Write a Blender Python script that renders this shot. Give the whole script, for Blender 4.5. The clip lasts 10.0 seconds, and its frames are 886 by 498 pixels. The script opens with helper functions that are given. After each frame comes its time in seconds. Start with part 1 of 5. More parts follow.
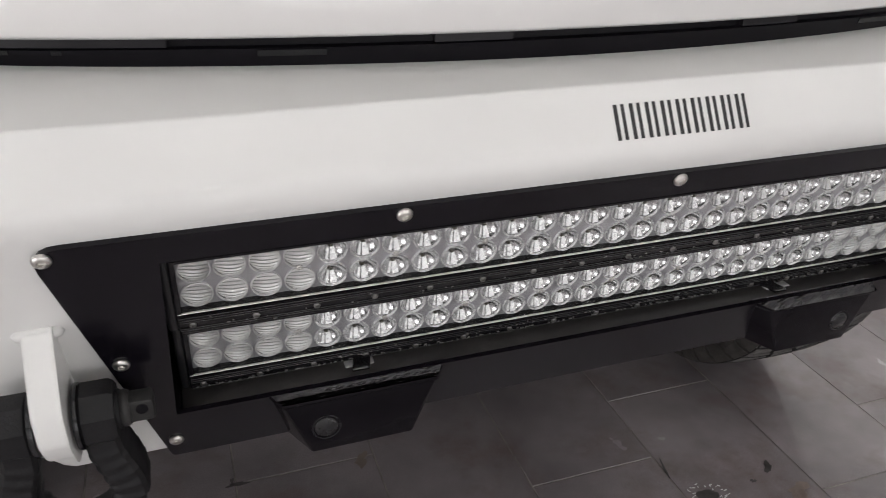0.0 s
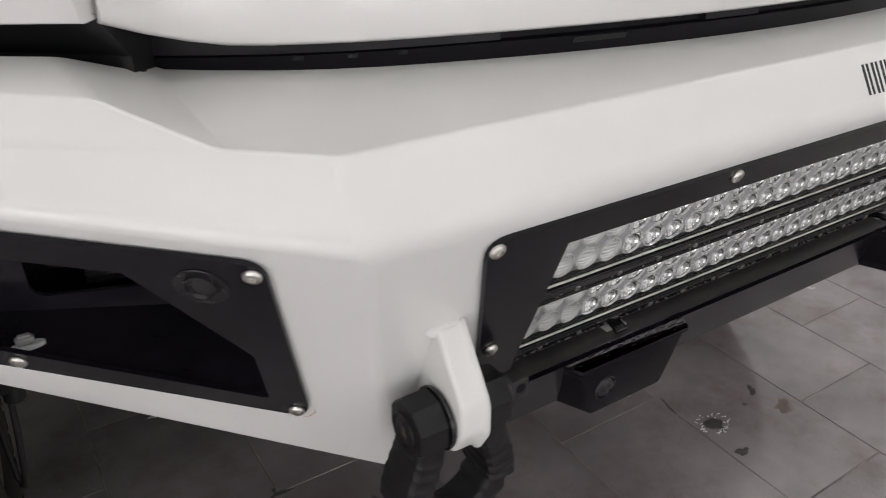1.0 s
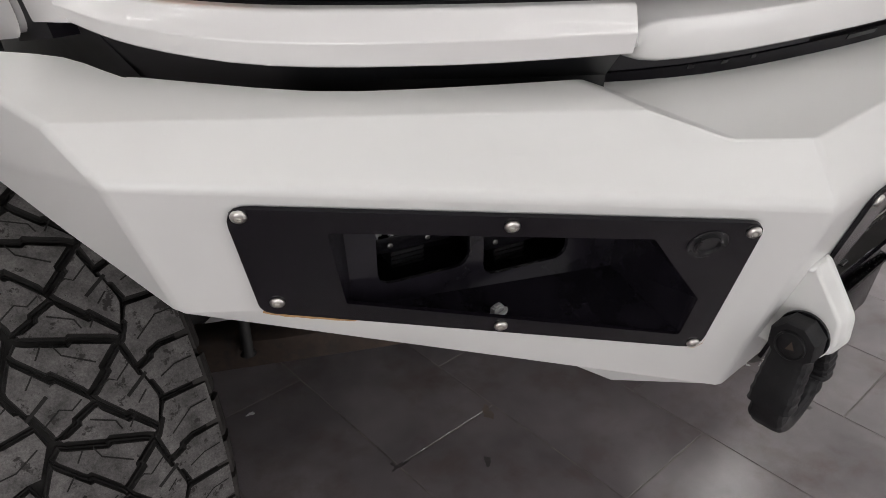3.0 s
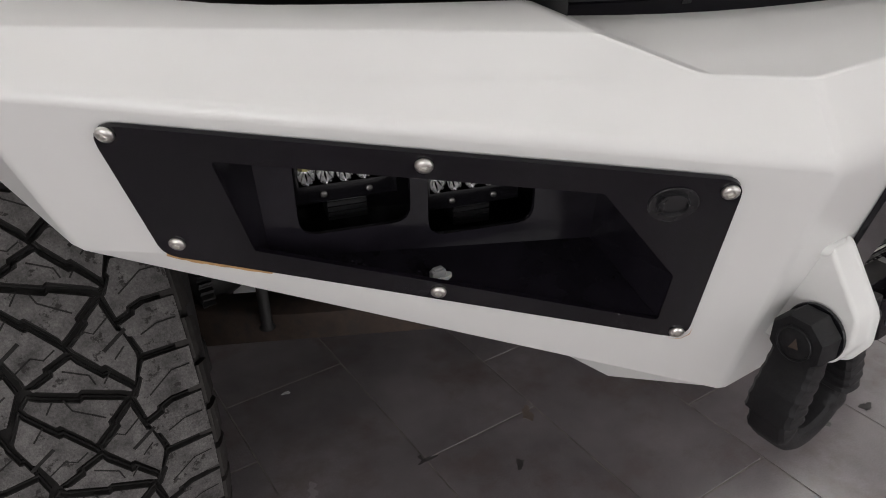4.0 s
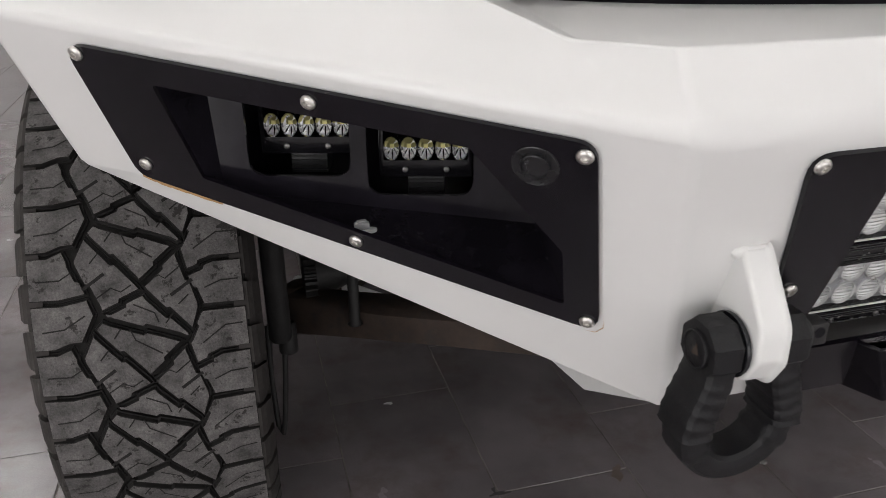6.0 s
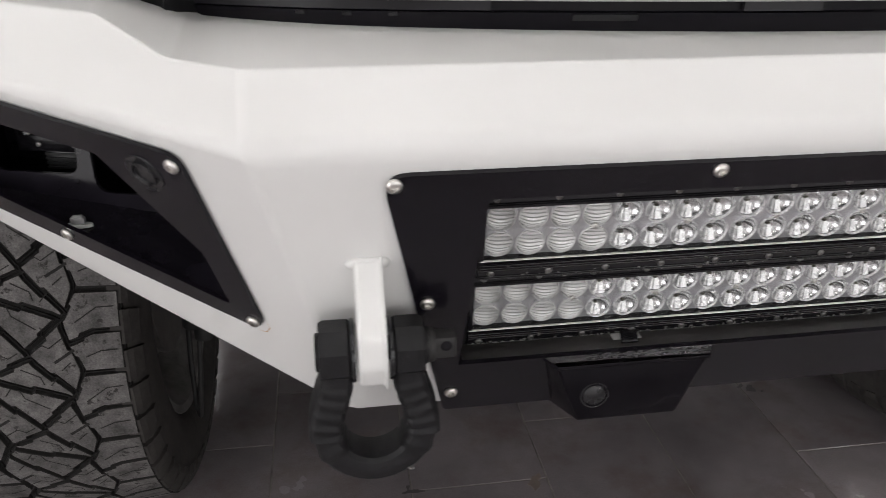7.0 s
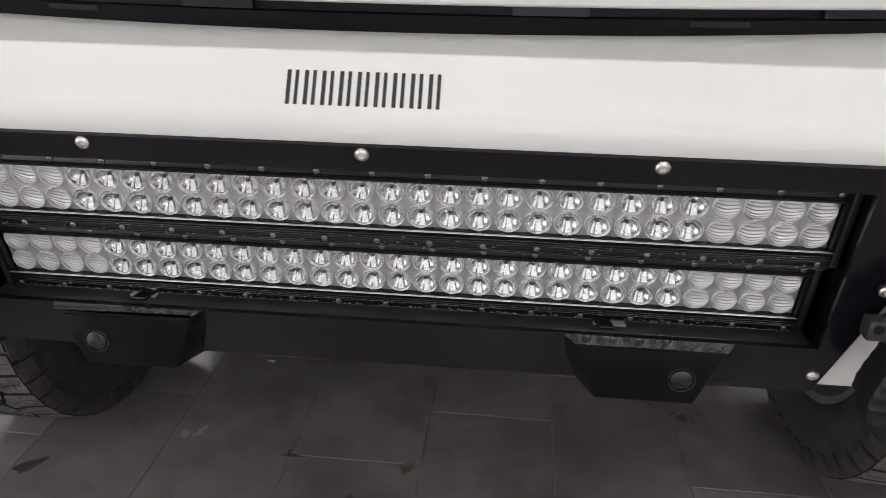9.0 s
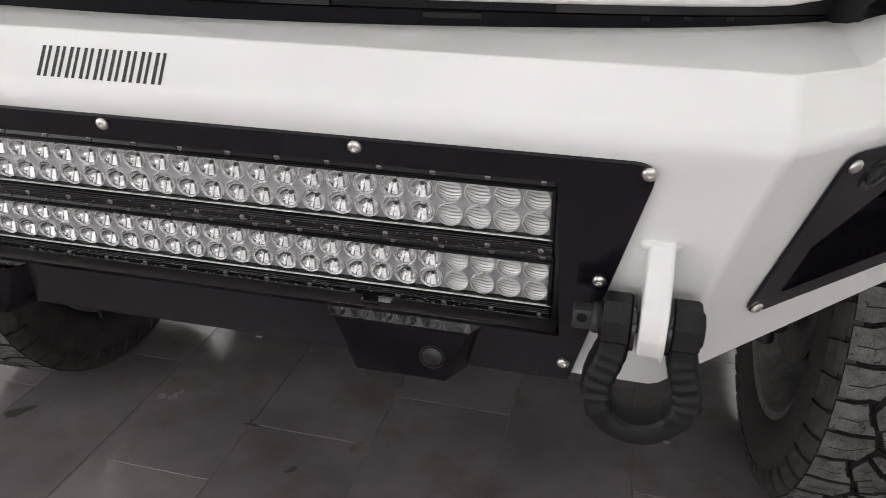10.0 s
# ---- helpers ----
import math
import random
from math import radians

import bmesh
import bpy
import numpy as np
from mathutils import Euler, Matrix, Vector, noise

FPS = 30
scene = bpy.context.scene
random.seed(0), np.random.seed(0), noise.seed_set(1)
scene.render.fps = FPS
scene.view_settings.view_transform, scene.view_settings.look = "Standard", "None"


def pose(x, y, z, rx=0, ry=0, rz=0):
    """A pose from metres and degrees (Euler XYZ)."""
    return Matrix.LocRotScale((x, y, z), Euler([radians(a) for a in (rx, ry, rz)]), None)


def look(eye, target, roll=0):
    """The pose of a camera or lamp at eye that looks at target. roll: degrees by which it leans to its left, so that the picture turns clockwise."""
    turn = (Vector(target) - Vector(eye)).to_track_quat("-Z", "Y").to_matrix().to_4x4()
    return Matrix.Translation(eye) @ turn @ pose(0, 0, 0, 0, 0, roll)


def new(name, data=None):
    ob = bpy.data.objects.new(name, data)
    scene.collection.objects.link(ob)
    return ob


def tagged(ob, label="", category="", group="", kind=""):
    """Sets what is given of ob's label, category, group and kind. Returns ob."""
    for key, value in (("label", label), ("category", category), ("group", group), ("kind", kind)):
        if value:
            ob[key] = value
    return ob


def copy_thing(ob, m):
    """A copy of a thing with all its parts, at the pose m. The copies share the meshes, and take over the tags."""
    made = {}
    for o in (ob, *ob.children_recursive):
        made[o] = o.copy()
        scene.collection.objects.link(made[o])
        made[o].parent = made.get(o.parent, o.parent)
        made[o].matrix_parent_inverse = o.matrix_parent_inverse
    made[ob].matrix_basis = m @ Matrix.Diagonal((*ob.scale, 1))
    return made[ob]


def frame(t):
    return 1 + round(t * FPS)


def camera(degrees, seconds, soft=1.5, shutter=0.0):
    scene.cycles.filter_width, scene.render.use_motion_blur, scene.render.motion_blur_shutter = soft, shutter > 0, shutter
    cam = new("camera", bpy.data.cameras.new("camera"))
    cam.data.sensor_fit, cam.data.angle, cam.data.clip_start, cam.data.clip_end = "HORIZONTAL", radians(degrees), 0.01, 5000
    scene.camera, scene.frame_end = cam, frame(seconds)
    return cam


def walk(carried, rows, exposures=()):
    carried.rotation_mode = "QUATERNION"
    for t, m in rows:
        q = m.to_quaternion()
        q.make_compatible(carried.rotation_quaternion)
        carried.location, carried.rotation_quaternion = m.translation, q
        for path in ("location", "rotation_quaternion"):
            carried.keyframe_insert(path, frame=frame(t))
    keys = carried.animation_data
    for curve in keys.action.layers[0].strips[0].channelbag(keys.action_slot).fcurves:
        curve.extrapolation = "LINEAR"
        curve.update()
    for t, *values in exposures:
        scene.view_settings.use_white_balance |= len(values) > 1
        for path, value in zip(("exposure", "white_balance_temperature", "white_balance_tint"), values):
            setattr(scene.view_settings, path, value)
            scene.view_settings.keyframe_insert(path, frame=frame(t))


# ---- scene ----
cam = camera(60.7, 10.0, soft=0.8, shutter=0.15)
PATH = [
    (0, (-0.363, 0.072, 1.228), (0.244, 1.729, 0.287), 2.0),
    (0.5, (-0.521, 0.143, 1.213), (0.253, 1.722, 0.26), 1.7),
    (1, (-0.712, 0.201, 1.227), (0.257, 1.662, 0.264), 1.5),
    (1.5, (-0.929, 0.271, 1.27), (0.174, 1.624, 0.294), 1.4),
    (2, (-1.075, 0.335, 1.293), (0.088, 1.633, 0.312), 0.6),
    (2.5, (-1.121, 0.348, 1.306), (0.049, 1.636, 0.32), 0.0),
    (2.7, (-1.125, 0.351, 1.297), (0.047, 1.632, 0.304), 0.1),
    (3.8, (-1.011, 0.312, 1.229), (0.007, 1.723, 0.244), -0.6),
    (4, (-0.98, 0.307, 1.207), (-0.026, 1.764, 0.223), -0.7),
    (4.5, (-0.904, 0.283, 1.159), (-0.105, 1.856, 0.215), -0.9),
    (5, (-0.866, 0.285, 1.14), (-0.186, 1.956, 0.276), -0.5),
    (5.2, (-0.859, 0.285, 1.129), (-0.217, 1.985, 0.294), -0.4),
    (6.3, (-0.745, 0.091, 1.162), (-0.336, 1.865, 0.334), 0.2),
    (6.5, (-0.689, 0.067, 1.17), (-0.328, 1.851, 0.343), 0.3),
    (7, (-0.496, 0.059, 1.167), (-0.21, 1.858, 0.34), 0.7),
    (7.5, (-0.296, 0.049, 1.164), (-0.1, 1.859, 0.336), 1.1),
    (8, (-0.147, 0.017, 1.174), (-0.063, 1.836, 0.346), 1.2),
    (8.5, (-0.008, -0.012, 1.181), (-0.06, 1.807, 0.351), 1.3),
    (9, (0.115, -0.024, 1.181), (-0.051, 1.786, 0.346), 1.3),
    (9.5, (0.283, -0.013, 1.182), (-0.009, 1.781, 0.346), 1.5),
    (10, (0.427, -0.019, 1.185), (0.021, 1.749, 0.343), 1.6),
]
EXPOSURE = [(0.0, -0.40), (1.0, -0.43), (2.5, -0.50), (4.5, -0.48), (5.2, -0.42), (6.5, -0.21), (8.5, -0.21), (10.0, -0.19)]
walk(cam, [(t, look(eye, target, roll)) for t, eye, target, roll in PATH],
     exposures=EXPOSURE)


# ---- world and light ----
world = bpy.data.worlds.new("world")
scene.world = world
world.use_nodes = True
world.node_tree.nodes["Background"].inputs[0].default_value = (1.0, 0.98, 0.98, 1)
world.node_tree.nodes["Background"].inputs[1].default_value = 0.6

# added lamp: daylight from an assumed, unseen gateway behind the camera, filling the front
gate_light = bpy.data.lights.new("gateway_daylight", "AREA")
gate_light.shape, gate_light.size, gate_light.size_y, gate_light.energy, gate_light.color = "RECTANGLE", 4.8, 2.2, 56, (1.0, 0.985, 0.988)
gate = new("gateway_daylight", gate_light)
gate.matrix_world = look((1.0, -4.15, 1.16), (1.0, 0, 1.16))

# added fill lamp from the west, set in a made-up, unseen doorway
side_fill = bpy.data.lights.new("doorway_daylight", "AREA")
side_fill.shape, side_fill.size, side_fill.size_y, side_fill.energy, side_fill.color = "RECTANGLE", 3.0, 2.0, 84, (1.0, 0.985, 0.988)
doorway = new("doorway_daylight", side_fill)
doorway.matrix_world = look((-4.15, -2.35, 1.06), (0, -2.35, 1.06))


# ---- materials ----
def mat(name, base, rough=0.5, metal=0.0, var=0.1, scale=20.0, bump=0.05, fine=300.0, coat=0.0, rvar=0.1, spec=0.5, second=None, amount=0.5, rand=0.0, detail=6, nrough=0.65, grain=0.0, coat_rough=0.06, stain=(0.5, 0.68)):
    """A surface with stains at one scale, grain and relief at another. second: a stain colour mixed in by amount."""
    m = bpy.data.materials.new(name)
    m.use_nodes = True
    nt = m.node_tree
    N, L = nt.nodes, nt.links
    b = N["Principled BSDF"]
    tc = N.new("ShaderNodeNewGeometry")
    big = N.new("ShaderNodeTexNoise")
    big.inputs["Scale"].default_value, big.inputs["Detail"].default_value, big.inputs["Roughness"].default_value = scale, detail, nrough
    small = N.new("ShaderNodeTexNoise")
    small.inputs["Scale"].default_value, small.inputs["Detail"].default_value = fine, 3
    L.new(tc.outputs["Position"], big.inputs["Vector"])
    L.new(tc.outputs["Position"], small.inputs["Vector"])
    ramp = N.new("ShaderNodeMapRange")
    ramp.inputs[1].default_value, ramp.inputs[2].default_value = 0.3, 0.7
    ramp.inputs[3].default_value, ramp.inputs[4].default_value = 1 - var, 1 + var
    L.new(big.outputs["Fac"], ramp.inputs[0])
    tint = N.new("ShaderNodeVectorMath")
    tint.operation = "SCALE"
    tint.inputs[0].default_value = base
    value = ramp.outputs[0]
    if rand:
        info = N.new("ShaderNodeObjectInfo")
        rr = N.new("ShaderNodeMapRange")
        rr.inputs[3].default_value, rr.inputs[4].default_value = 1 - rand, 1 + rand
        L.new(info.outputs["Random"], rr.inputs[0])
        mul = N.new("ShaderNodeMath")
        mul.operation = "MULTIPLY"
        L.new(value, mul.inputs[0])
        L.new(rr.outputs[0], mul.inputs[1])
        value = mul.outputs[0]
    if grain:
        speck, gr, gm = N.new("ShaderNodeTexNoise"), N.new("ShaderNodeMapRange"), N.new("ShaderNodeMath")
        speck.inputs["Scale"].default_value, speck.inputs["Detail"].default_value, speck.inputs["Roughness"].default_value = 320, 5, 0.75
        gr.inputs[1].default_value, gr.inputs[2].default_value = 0.25, 0.75
        gr.inputs[3].default_value, gr.inputs[4].default_value = 1 - grain, 1 + grain
        gm.operation = "MULTIPLY"
        L.new(tc.outputs["Position"], speck.inputs["Vector"])
        L.new(speck.outputs["Fac"], gr.inputs[0])
        L.new(value, gm.inputs[0])
        L.new(gr.outputs[0], gm.inputs[1])
        value = gm.outputs[0]
    L.new(value, tint.inputs["Scale"])
    colour = tint.outputs[0]
    if second:
        mask = N.new("ShaderNodeTexNoise")
        mask.inputs["Scale"].default_value, mask.inputs["Detail"].default_value, mask.inputs["Roughness"].default_value = scale * 1.7, 8, 0.7
        L.new(tc.outputs["Position"], mask.inputs["Vector"])
        mr = N.new("ShaderNodeMapRange")
        mr.inputs[1].default_value, mr.inputs[2].default_value = stain
        mr.inputs[4].default_value = amount
        L.new(mask.outputs["Fac"], mr.inputs[0])
        mix = N.new("ShaderNodeMix")
        mix.data_type = "RGBA"
        mix.inputs["B"].default_value = (0, 0, 0, 1)
        L.new(mr.outputs[0], mix.inputs[0])
        L.new(colour, mix.inputs[6])
        mix.inputs[7].default_value = (*second, 1)
        colour = mix.outputs[2]
    L.new(colour, b.inputs["Base Color"])
    rm = N.new("ShaderNodeMapRange")
    rm.inputs[1].default_value, rm.inputs[2].default_value = 0.3, 0.7
    rm.inputs[3].default_value, rm.inputs[4].default_value = max(rough - rvar * rough, 0.02), min(rough + rvar * rough, 1)
    L.new(big.outputs["Fac"], rm.inputs[0])
    L.new(rm.outputs[0], b.inputs["Roughness"])
    b.inputs["Metallic"].default_value = metal
    b.inputs["Specular IOR Level"].default_value = spec
    b.inputs["Coat Weight"].default_value = coat
    b.inputs["Coat Roughness"].default_value = coat_rough
    if bump:
        bp = N.new("ShaderNodeBump")
        bp.inputs["Strength"].default_value, bp.inputs["Distance"].default_value = bump, 0.001
        L.new(small.outputs["Fac"], bp.inputs["Height"])
        L.new(bp.outputs[0], b.inputs["Normal"])
    return m


def clear(name, tint, rough=0.02, base=0.04, sheen=0.8):
    """A thin clear cover: see-through, with a gloss that grows towards grazing views."""
    m = bpy.data.materials.new(name)
    m.use_nodes = True
    N, L = m.node_tree.nodes, m.node_tree.links
    N.remove(N["Principled BSDF"])
    tr, gl, mx, lw = N.new("ShaderNodeBsdfTransparent"), N.new("ShaderNodeBsdfGlossy"), N.new("ShaderNodeMixShader"), N.new("ShaderNodeLayerWeight")
    pw, ma = N.new("ShaderNodeMath"), N.new("ShaderNodeMath")
    pw.operation, ma.operation = "POWER", "MULTIPLY_ADD"
    pw.inputs[1].default_value, ma.inputs[1].default_value, ma.inputs[2].default_value = 5, 1 - base, base
    lw.inputs[0].default_value = 0.5
    tr.inputs[0].default_value = (*tint, 1)
    gl.inputs["Color"].default_value, gl.inputs["Roughness"].default_value = (sheen, sheen, sheen, 1), rough
    L.new(lw.outputs["Facing"], pw.inputs[0])
    L.new(pw.outputs[0], ma.inputs[0])
    L.new(ma.outputs[0], mx.inputs[0])
    L.new(tr.outputs[0], mx.inputs[1])
    L.new(gl.outputs[0], mx.inputs[2])
    L.new(mx.outputs[0], N["Material Output"].inputs[0])
    return m


def glow(name, colour, strength):
    m = bpy.data.materials.new(name)
    m.use_nodes = True
    b = m.node_tree.nodes["Principled BSDF"]
    b.inputs["Base Color"].default_value = (*colour, 1)
    b.inputs["Emission Color"].default_value, b.inputs["Emission Strength"].default_value = (*colour, 1), strength
    return m


PAINT = mat("white_paint", (0.740, 0.738, 0.724), 0.33, var=0.015, scale=6, bump=0.02, fine=900, coat=0.3, coat_rough=0.20)
BODY = mat("white_body_paint", (0.76, 0.75, 0.742), 0.34, var=0.01, scale=4, bump=0.004, fine=500, coat=1.0, coat_rough=0.03)
POWDER = mat("black_powder_coat", (0.0058, 0.0048, 0.0073), 0.17, var=0.15, scale=14, bump=0.03, fine=1400, spec=0.27)
SATIN = mat("black_satin_metal", (0.0078, 0.0072, 0.0092), 0.22, var=0.2, scale=25, bump=0.04, fine=900)
POCKET = mat("glossy_black_pocket", (0.0118, 0.0104, 0.0142), 0.15, var=0.35, scale=20, bump=0.06, fine=300, spec=0.30)
PLASTIC = mat("black_plastic", (0.012, 0.012, 0.013), 0.35, var=0.15, scale=18, bump=0.06, fine=800)
DARKCHROME = mat("polished_black", (0.165, 0.160, 0.165), 0.05, 1.0, var=0.1, scale=30, bump=0.0)
HOUSING = mat("satin_black_plastic", (0.0058, 0.0049, 0.0067), 0.16, var=0.15, scale=18, bump=0.03, fine=700, spec=0.1)
GLOSSY = mat("glossy_black_plastic", (0.010, 0.010, 0.012), 0.09, var=0.1, scale=10, bump=0.0)
RUBBER = mat("black_rubber", (0.0072, 0.0068, 0.0080), 0.5, var=0.25, scale=40, bump=0.25, fine=500, second=(0.04, 0.04, 0.04), amount=0.12, spec=0.3)
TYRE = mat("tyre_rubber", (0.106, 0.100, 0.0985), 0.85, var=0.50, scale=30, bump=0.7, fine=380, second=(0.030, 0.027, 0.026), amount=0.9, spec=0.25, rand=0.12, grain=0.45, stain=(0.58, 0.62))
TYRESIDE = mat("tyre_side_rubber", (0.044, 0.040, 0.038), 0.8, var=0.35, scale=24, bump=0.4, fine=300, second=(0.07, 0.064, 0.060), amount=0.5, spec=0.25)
# dust-free groove rubber, darkened further for the shade between the blocks
TYREDARK = mat("tyre_shaded_groove_rubber", (0.023, 0.0215, 0.021), 0.9, var=0.3, scale=30, bump=0.4, fine=400, spec=0.2)
CHROME = mat("chromed_reflector", (0.70, 0.70, 0.705), 0.14, 0.82, var=0.03, scale=60, bump=0.0)
SEAT = mat("matt_silver_seat", (0.50, 0.495, 0.515), 0.30, 0.5, var=0.06, scale=60, bump=0.0)
# pale enough to paint bright reflections and rim glints in the bowls
TONGUE = mat("painted_reflection_white", (0.88, 0.88, 0.88), 0.28, 0.45, var=0.12, scale=150, bump=0.0)
SILVER = mat("silver_plastic", (0.75, 0.75, 0.75), 0.3, 0.8, var=0.05, scale=60, bump=0.0)
FLOOD = mat("ridged_flood_lens", (0.84, 0.84, 0.835), 0.36, 0.30, var=0.06, scale=90, bump=0.0)
DULL = mat("dull_screw_steel", (0.24, 0.232, 0.228), 0.35, 1.0, var=0.15, scale=120, bump=0.1, fine=900)
STEEL = mat("stainless_steel", (0.68, 0.66, 0.63), 0.3, 1.0, var=0.15, scale=120, bump=0.1, fine=900)
# chip darkened in colour to give the shade of the emitter hole
CHIP = mat("yellow_phosphor", (0.060, 0.056, 0.040), 0.5, var=0.05, bump=0)
SMALLCHROME = mat("dark_chromed_reflector", (0.50, 0.50, 0.51), 0.06, 1.0, var=0.05, scale=60, bump=0.0)
PHOSPHOR = mat("pale_yellow_phosphor", (0.66, 0.60, 0.24), 0.5, var=0.05, bump=0)
TILE = mat("slate_tile", (0.262, 0.233, 0.242), 0.21, var=0.34, scale=2.6, bump=0.3, fine=90, rvar=0.35, rand=0.15, detail=5, nrough=0.6, grain=0.28, spec=0.95, second=(0.150, 0.098, 0.076), amount=0.62, stain=(0.50, 0.72), coat=1.0, coat_rough=0.16)
GROUT = mat("grout", (0.19, 0.172, 0.155), 0.85, var=0.6, scale=12, bump=0.3, fine=300)
RUST = mat("rusty_steel", (0.055, 0.038, 0.030), 0.75, 0.2, var=0.4, scale=18, bump=0.4, fine=200, second=(0.03, 0.028, 0.027), amount=0.8)
STAIN = mat("rust_stain", (0.46, 0.27, 0.11), 0.6, var=0.35, scale=120, bump=0.1)
LEDGE = mat("mottled_dark_ledge", (0.024, 0.022, 0.0215), 0.38, var=0.3, scale=25, bump=0.15, fine=500, second=(0.06, 0.055, 0.051), amount=0.4)
IRON = mat("grimy_black_iron", (0.022, 0.021, 0.021), 0.6, 0.1, var=0.35, scale=22, bump=0.35, fine=160)
GREYSTEEL = mat("grey_cast_steel", (0.23, 0.22, 0.21), 0.45, 0.8, var=0.25, scale=30, bump=0.2)
AMBER = mat("amber_lens", (0.88, 0.285, 0.006), 0.10, var=0.5, scale=60, bump=0.6, fine=160, coat=0.15, second=(0.42, 0.085, 0.002), amount=0.7)
LAMPGREY = mat("dark_lamp_housing", (0.0048, 0.0047, 0.0055), 0.35, 0.0, var=0.2, scale=25, bump=0.05, spec=0.12)
CLEAR = clear("clear_cover", (0.97, 0.97, 0.97), 0.02, 0.04, 0.40)
SMOKED = clear("headlamp_glass", (0.88, 0.88, 0.89), 0.02, 0.02, 0.15)
WALL = mat("painted_wall", (0.76, 0.755, 0.745), 0.7, var=0.06, scale=2, bump=0.1, fine=120)
CEIL = mat("painted_ceiling", (0.72, 0.72, 0.71), 0.8, var=0.05, scale=2, bump=0.1, fine=100)
DARKHOLE = mat("dark_slot_inlay", (0.030, 0.030, 0.031), 0.7, var=0.2, bump=0.1)
SENSOR = mat("dark_grey_sensor_plastic", (0.0115, 0.0112, 0.0128), 0.27, var=0.1, scale=60, bump=0.05)
GRIT = mat("grey_grit", (0.13, 0.125, 0.12), 0.8, var=0.5, scale=200, bump=0.2)
RIM = mat("dusty_grey_rim", (0.17, 0.163, 0.157), 0.45, 0.3, var=0.4, scale=25, bump=0.2, fine=200)
GAP = mat("matt_black_plastic", (0.0066, 0.0058, 0.0080), 0.40, var=0.2, scale=12, bump=0.05, fine=700, spec=0.14)
GREYPLASTIC = mat("grey_plastic", (0.30, 0.30, 0.30), 0.35, var=0.1, scale=80, bump=0.03)
VALTAB = mat("satin_black_moulding", (0.0130, 0.0118, 0.0145), 0.30, var=0.2, scale=14, bump=0.03, fine=700, spec=0.25)
PALE = mat("pale_plastic", (0.72, 0.73, 0.72), 0.3, var=0.05, bump=0.02)


# ---- building helpers ----
def part(name, bm, material, parent, label="", smooth=0.0, kind=""):
    """One mesh object under parent. smooth: degrees below which edges are shaded round."""
    bmesh.ops.recalc_face_normals(bm, faces=bm.faces[:])
    if smooth:
        for f in bm.faces:
            f.smooth = True
        lim = radians(smooth)
        for e in bm.edges:
            e.smooth = len(e.link_faces) == 2 and e.calc_face_angle(0) < lim
    me = bpy.data.meshes.new(name)
    bm.to_mesh(me)
    bm.free()
    me.materials.append(material)
    ob = new(name, me)
    ob.parent = parent
    return tagged(ob, label, kind=kind)


def again(name, source, parent, m):
    """Another object on the mesh of source, at the pose m in its parent."""
    ob = new(name, source.data)
    ob.parent = parent
    ob.matrix_basis = m
    return ob


def thing(name, label, category, group="", at=(0, 0, 0), kind=""):
    ob = new(name)
    ob.empty_display_size = 0.05
    ob.location = at
    return tagged(ob, label, category, group, kind)


def rounded(pts, r, seg=5):
    """The corners of a closed outline in space, rounded by r (a number or one for each corner)."""
    out, n = [], len(pts)
    P = [Vector(p) for p in pts]
    for i, p in enumerate(P):
        rr = r[i] if isinstance(r, (list, tuple)) else r
        a, b = (P[i - 1] - p), (P[(i + 1) % n] - p)
        if rr <= 0:
            out.append(p)
            continue
        la, lb = a.length, b.length
        a, b = a / la, b / lb
        half = a.angle(b) / 2
        d = min(rr / math.tan(half), la * 0.45, lb * 0.45)
        s, e = p + a * d, p + b * d
        for k in range(seg + 1):
            u = k / seg
            out.append(s * (1 - u) ** 2 + p * 2 * u * (1 - u) + e * u ** 2)
    return out


def slab(bm, outer, n, t, holes=(), bevel=0.0):
    """A flat plate: the outline (and holes) at its face, thickness t against the normal n."""
    n = Vector(n).normalized()
    for side in (0, 1):
        edges = []
        for loop in (outer, *holes):
            vs = [bm.verts.new(Vector(p) - n * t * side) for p in loop]
            edges += [bm.edges.new((vs[i - 1], vs[i])) for i in range(len(vs))]
        bmesh.ops.triangle_fill(bm, use_beauty=True, use_dissolve=True, edges=edges, normal=n)
    for loop in (outer, *holes):
        a = [bm.verts.new(Vector(p)) for p in loop]
        b = [bm.verts.new(Vector(p) - n * t) for p in loop]
        for i in range(len(a)):
            bm.faces.new((a[i - 1], a[i], b[i], b[i - 1]))
    bmesh.ops.remove_doubles(bm, verts=bm.verts[:], dist=1e-5)
    if bevel:
        es = [e for e in bm.edges if len(e.link_faces) == 2 and e.calc_face_angle(0) > 0.9]
        bmesh.ops.bevel(bm, geom=es, offset=bevel, segments=2, affect="EDGES", profile=0.5)
    return bm


def loft(bm, loops, cap=True, closed=True):
    """Skin between loops of equally many points."""
    rows = [[bm.verts.new(p) for p in loop] for loop in loops]
    n = len(rows[0])
    for a, b in zip(rows, rows[1:]):
        for i in range(n if closed else n - 1):
            j = (i + 1) % n
            bm.faces.new((a[i], a[j], b[j], b[i]))
    if cap and closed:
        bm.faces.new(rows[0])
        bm.faces.new(rows[-1])
    return bm


def box(bm, x0, x1, y0, y1, z0, z1, bevel=0.0, seg=2):
    made = bmesh.ops.create_cube(bm, size=1.0)["verts"]
    for v in made:
        v.co = Vector((x0 + (v.co.x + 0.5) * (x1 - x0), y0 + (v.co.y + 0.5) * (y1 - y0), z0 + (v.co.z + 0.5) * (z1 - z0)))
    if bevel:
        es = list({e for v in made for e in v.link_edges})
        bmesh.ops.bevel(bm, geom=es, offset=bevel, segments=seg, affect="EDGES", profile=0.5)
    return bm


